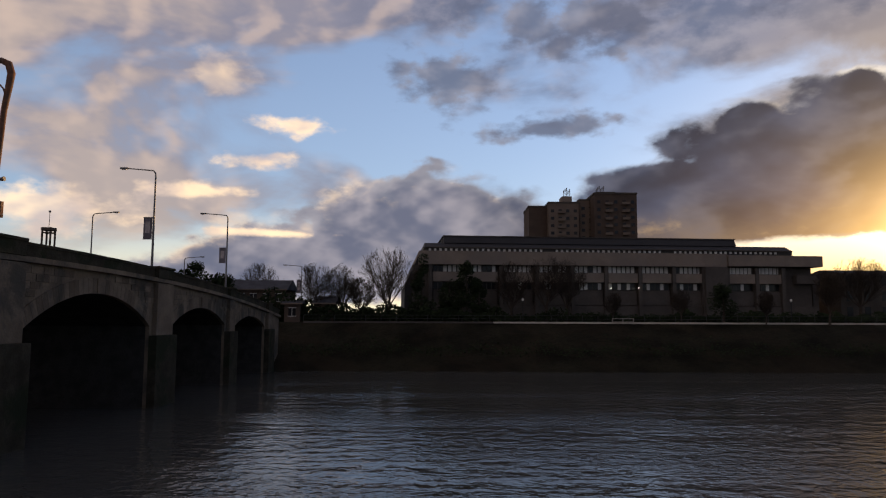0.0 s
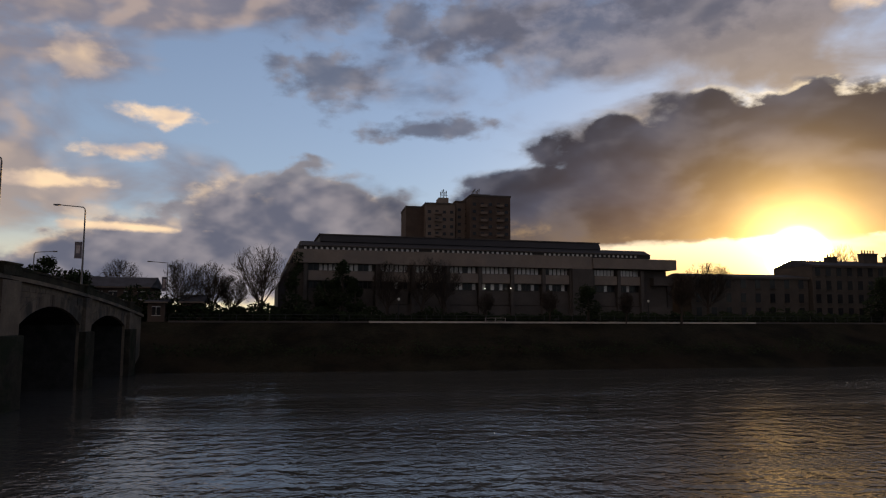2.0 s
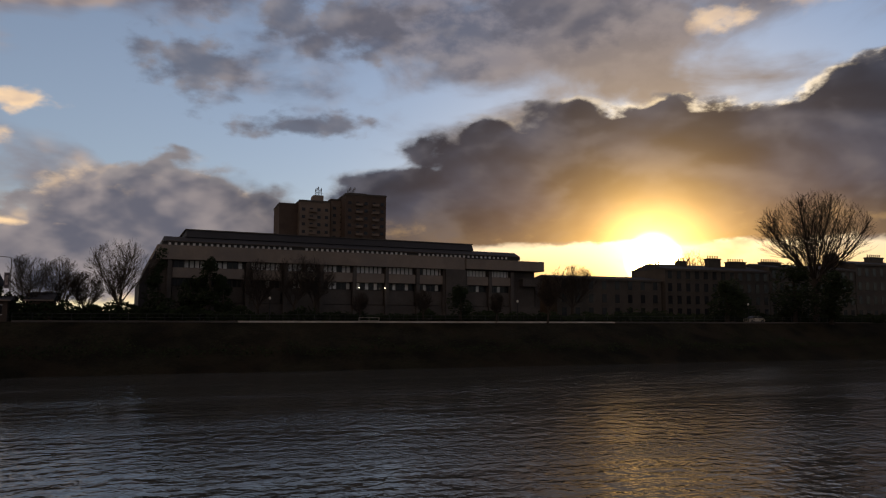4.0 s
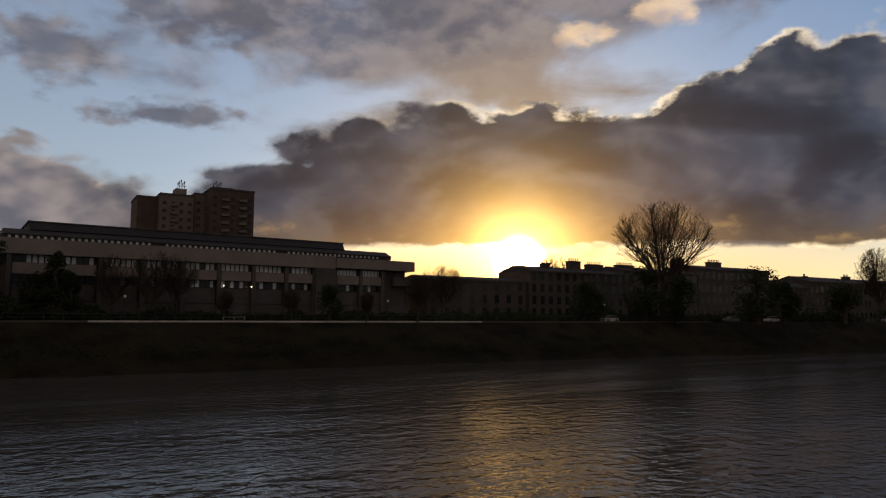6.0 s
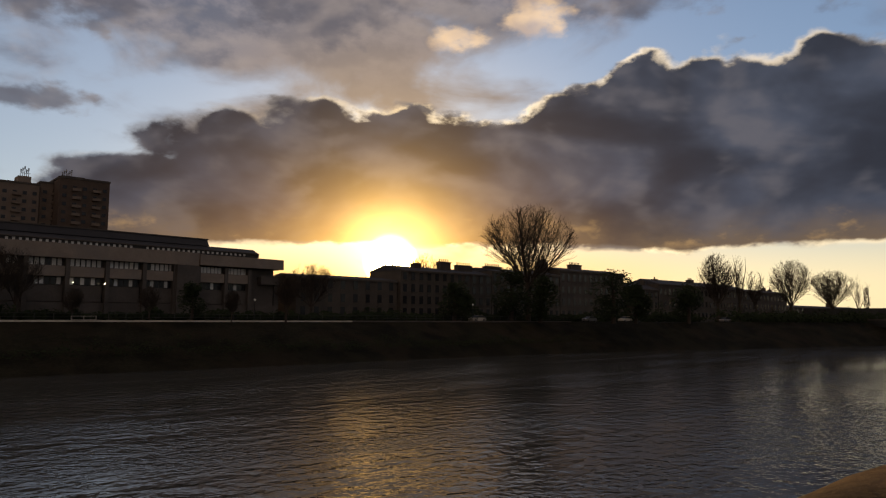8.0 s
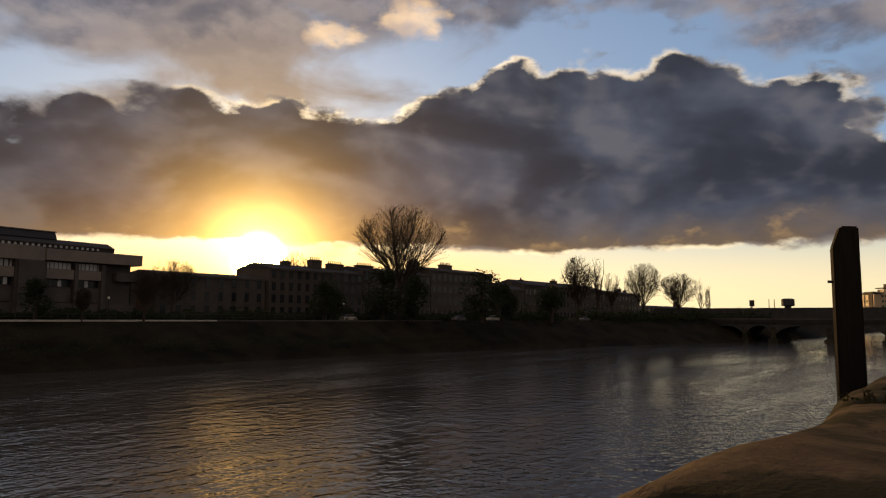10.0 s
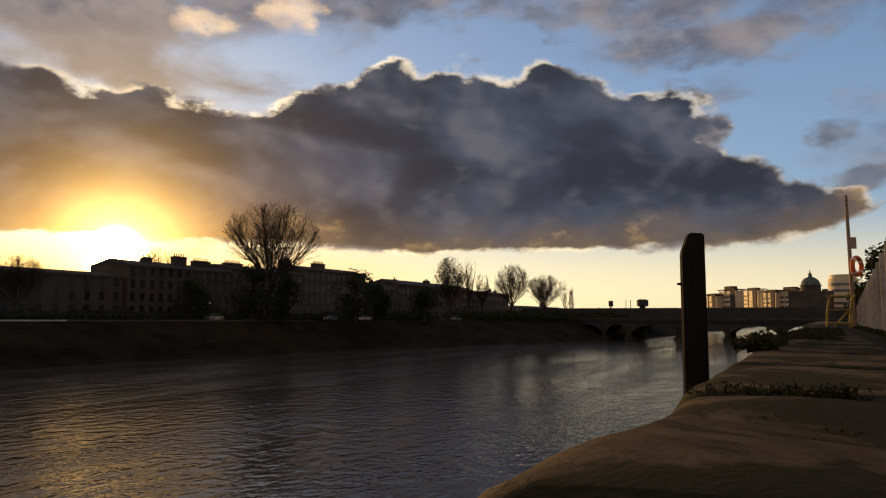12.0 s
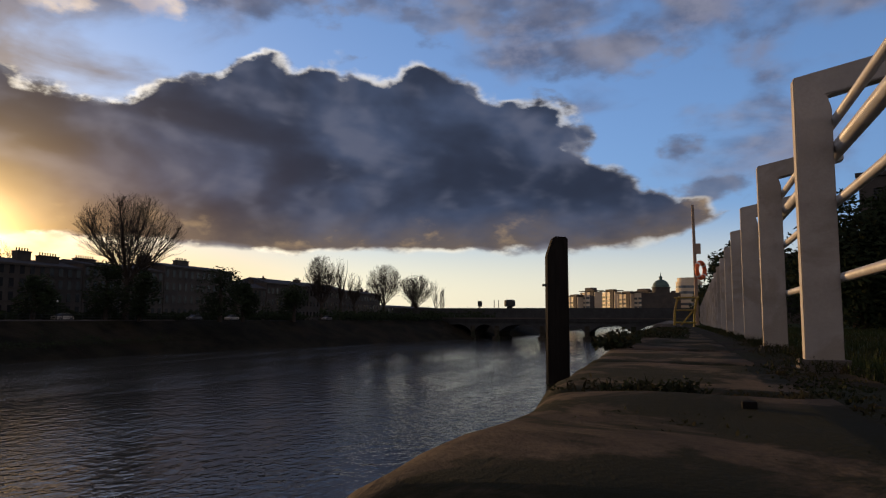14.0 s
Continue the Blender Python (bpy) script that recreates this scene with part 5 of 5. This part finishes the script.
def street_block(a0, a1, d, top, label, floors, mat):
    ob = thing("street_block", pose(*along((a0 + a1) / 2, d, -0.3), 0, 0, -(a0 + a1) / 2), label, "building", "buildings behind the railing")
    w = d * math.tan(radians(a1 - a0))
    part("wall", boxes((-w / 2, w / 2, 0, 12, 0, top)), mat, ob)
    part("parapet", boxes((-w / 2 - 0.2, w / 2 + 0.2, -0.2, 12.2, top + 0.004, top + 0.35)), M_CONCRETE_DARK, ob)
    glass = mesh_of("window", boxes((-0.7, 0.7, -0.03, 0.1, 0, 1.5)), M_WINDOW)
    n = max(2, int(w / 3.2))
    for f in range(floors):
        for k in range(n):
            part("window", glass, None, ob).matrix_basis = pose(-w / 2 + (k + 0.5) * w / n, 0, 1.2 + f * (top - 1) / floors)
    return ob


street_block(97.2, 102.6, 75, 6.5, "low dark flat-roofed building behind the lawn", 2, M_CONCRETE_DARK)
street_block(102.9, 112.0, 62, 11.4, "dark tall flat-roofed building behind the trees", 4, M_CONCRETE_DARK)

path = tagged(new("pavement", mesh_of("pavement", boxes((2, 120, -8.6, -7.0, -0.3, -0.13)), M_BRICK_PALE)), "pale footpath across the lawn", "path", kind="structure")


# ---------------------------------------------------------------- weeds on the quay
def weeds(name, spots, seed, label, leaf, tall):
    """Tufts of small leaves and stalks; spots: (x, y, radius, count)."""
    rng = random.Random(seed)
    verts, faces = [], []
    for cx, cy, rad, n in spots:
        for _ in range(n):
            t, r = rng.uniform(0, math.tau), rad * rng.random() ** 0.5
            p = Vector((cx + r * math.cos(t) * 0.6, cy + r * math.sin(t), -0.012))
            lean = Vector((rng.gauss(0, 0.6), rng.gauss(0, 0.6), 1)).normalized()
            h = tall * rng.uniform(0.2, 1.0) * (1 - 0.6 * r / rad)
            w = leaf * rng.uniform(0.5, 1.2)
            side = lean.cross(Vector((math.cos(t), math.sin(t), 0.2))).normalized()
            q = p + lean * h
            k = len(verts)
            verts += [tuple(p), tuple(p + lean * h * 0.5 + side * w * 0.25), tuple(q), tuple(p + lean * h * 0.5 - side * w * 0.25)]
            faces.append((k, k + 1, k + 2, k + 3))
            for _ in range(2):
                c = p + lean * h * rng.uniform(0.5, 1.0)
                a = Vector((rng.gauss(0, 1), rng.gauss(0, 1), rng.gauss(0, 0.5))).normalized()
                b = a.orthogonal().normalized()
                k = len(verts)
                verts += [tuple(c), tuple(c + a * w * 0.6 + b * w * 0.35), tuple(c + a * w * 1.3), tuple(c + a * w * 0.6 - b * w * 0.35)]
                faces.append((k, k + 1, k + 2, k + 3))
    return tagged(new(name, raw_mesh(name, verts, faces, M_WEED)), label, "weeds", kind="stuff")


weeds("weeds", [(2.13, 0.27, 0.09, 22), (2.15, 0.17, 0.07, 40), (2.13, 0.07, 0.08, 60), (2.1, 0.0, 0.07, 75), (2.12, -0.05, 0.05, 20), (2.1, -0.17, 0.03, 6), (2.08, -0.3, 0.04, 10), (2.2, 0.1, 0.12, 26), (2.28, -0.02, 0.10, 18), (2.02, 0.03, 0.07, 14)], 21, "ragged brown-green weeds rooted in the stone joint", 0.014, 0.085)
weeds("weeds", [(5.4 + 0.35 * k, 0.42 + 0.01 * k, 0.14, 70) for k in range(7)], 22, "leafy plants hanging over the quay edge", 0.05, 0.17)
weeds("weeds", [(8.5 + 0.8 * k, 0.25 - 0.02 * k, 0.4, 130) for k in range(12)], 23, "dark low weeds spreading along the quay", 0.04, 0.085)
weeds("grass_tufts", [(3.2 + 0.45 * k, -0.6 - 0.012 * k + 0.05 * math.sin(k * 2.1), 0.17, 90) for k in range(34)], 24, "rough grass growing round the fence posts", 0.010, 0.085)
weeds("grass_tufts", [(1.25 + 0.3 * k, -0.42 - 0.05 * math.sin(k * 1.7), 0.16, 80) for k in range(8)], 25, "short moss and grass behind the coping stones", 0.012, 0.035)
weeds("grass_tufts", [(1.1 + 0.13 * (k % 5), 0.12 - 0.1 * (k // 5) + 0.03 * math.sin(k * 3.0), 0.07, 40) for k in range(15)], 26, "moss tufts on the worn coping stones", 0.012, 0.016)

lawn_rng = random.Random(31)
lv, lf = [], []
for _ in range(30000):
    x_, y_ = 2.0 + 26 * lawn_rng.random() ** 1.6, -0.75 - 6.0 * lawn_rng.random() ** 1.4
    h_, t_ = lawn_rng.uniform(0.03, 0.085), lawn_rng.uniform(0, math.tau)
    z_ = -0.04 - 0.015 * (-0.9 - y_) if y_ < -0.9 else -0.04
    c_, s_ = math.cos(t_) * 0.006, math.sin(t_) * 0.006
    k_ = len(lv)
    lv += [(x_ - c_, y_ - s_, z_), (x_ + c_, y_ + s_, z_), (x_ + lawn_rng.gauss(0, 0.02), y_ + lawn_rng.gauss(0, 0.02), z_ + h_)]
    lf.append((k_, k_ + 1, k_ + 2))
tagged(new("grass", raw_mesh("grass", lv, lf, M_LAWN)), "short rough grass behind the railing", "grass", kind="stuff")

stud = thing("iron_stud", pose(1.76, -0.16, 0.0), "small rusty iron stud set in the quay stone", "stud")
part("shank", boxes((-0.015, 0.015, -0.016, 0.016, -0.04, 0.018), bevel=0.004), M_PILE, stud)


# ---------------------------------------------------------------- coping stones of the quay, one by one
quay = thing("quay", pose(0, 0, 0), "worn brown sandstone coping along the quay edge", "quay", kind="structure")


def coping_stone(x0, x1, seed):
    rng = random.Random(seed)
    nx, ny = 12, 14
    dz = rng.uniform(-0.012, 0.008)
    rows = []
    bm = bmesh.new()
    for i in range(nx + 1):
        u = i / nx
        x = x0 + 0.012 + (x1 - x0 - 0.024) * u
        e, b = quay_edge(x), -0.38
        row = []
        ends = 0.022 * (max(0, 1 - u * 12) + max(0, 1 - (1 - u) * 12))
        prof = [(b, -0.35), (b, -0.03)]
        for j in range(ny - 6):
            prof.append((b + 0.01 + (e - 0.13 - b) * j / (ny - 7), 0.0))
        for k in range(1, 6):
            t = k / 5 * math.pi / 2
            prof.append((e - 0.12 + 0.12 * math.sin(t), -0.10 * (1 - math.cos(t))))
        prof.append((e, -0.5))
        for n, (y, z) in enumerate(prof):
            w = 0.012 * noise.noise((x * 2.3, y * 3.1, seed)) + 0.006 * noise.noise((x * 9, y * 9, seed)) if 1 < n < len(prof) - 1 else 0.0
            row.append(bm.verts.new((x, y, z + w + dz - (ends if n > 0 else 0))))
        rows.append(row)
    for r0, r1 in zip(rows, rows[1:]):
        for k in range(len(r0) - 1):
            bm.faces.new((r0[k], r1[k], r1[k + 1], r0[k + 1]))
    bm.faces.new(rows[0])
    bm.faces.new(rows[-1][::-1])
    bmesh.ops.recalc_face_normals(bm, faces=bm.faces[:])
    return bm


xs_ = [-6.2, -4.7, -3.3, -1.9, -0.6, 0.72, 2.1, 3.65, 5.2, 6.7, 8.3, 9.8, 11.4, 12.9, 14.5, 16.2, 18, 20, 22, 24, 26, 28, 30, 33, 36, 40]
for i_, (a_, b_) in enumerate(zip(xs_, xs_[1:])):
    part("coping_stone", coping_stone(a_, b_, i_ + 1), M_QUAY, quay, smooth=True)
part("far_coping", boxes((40, 250, -0.2, 1.0, -0.5, -0.05)), M_QUAY_FACE, quay)

ashlar(bridge)
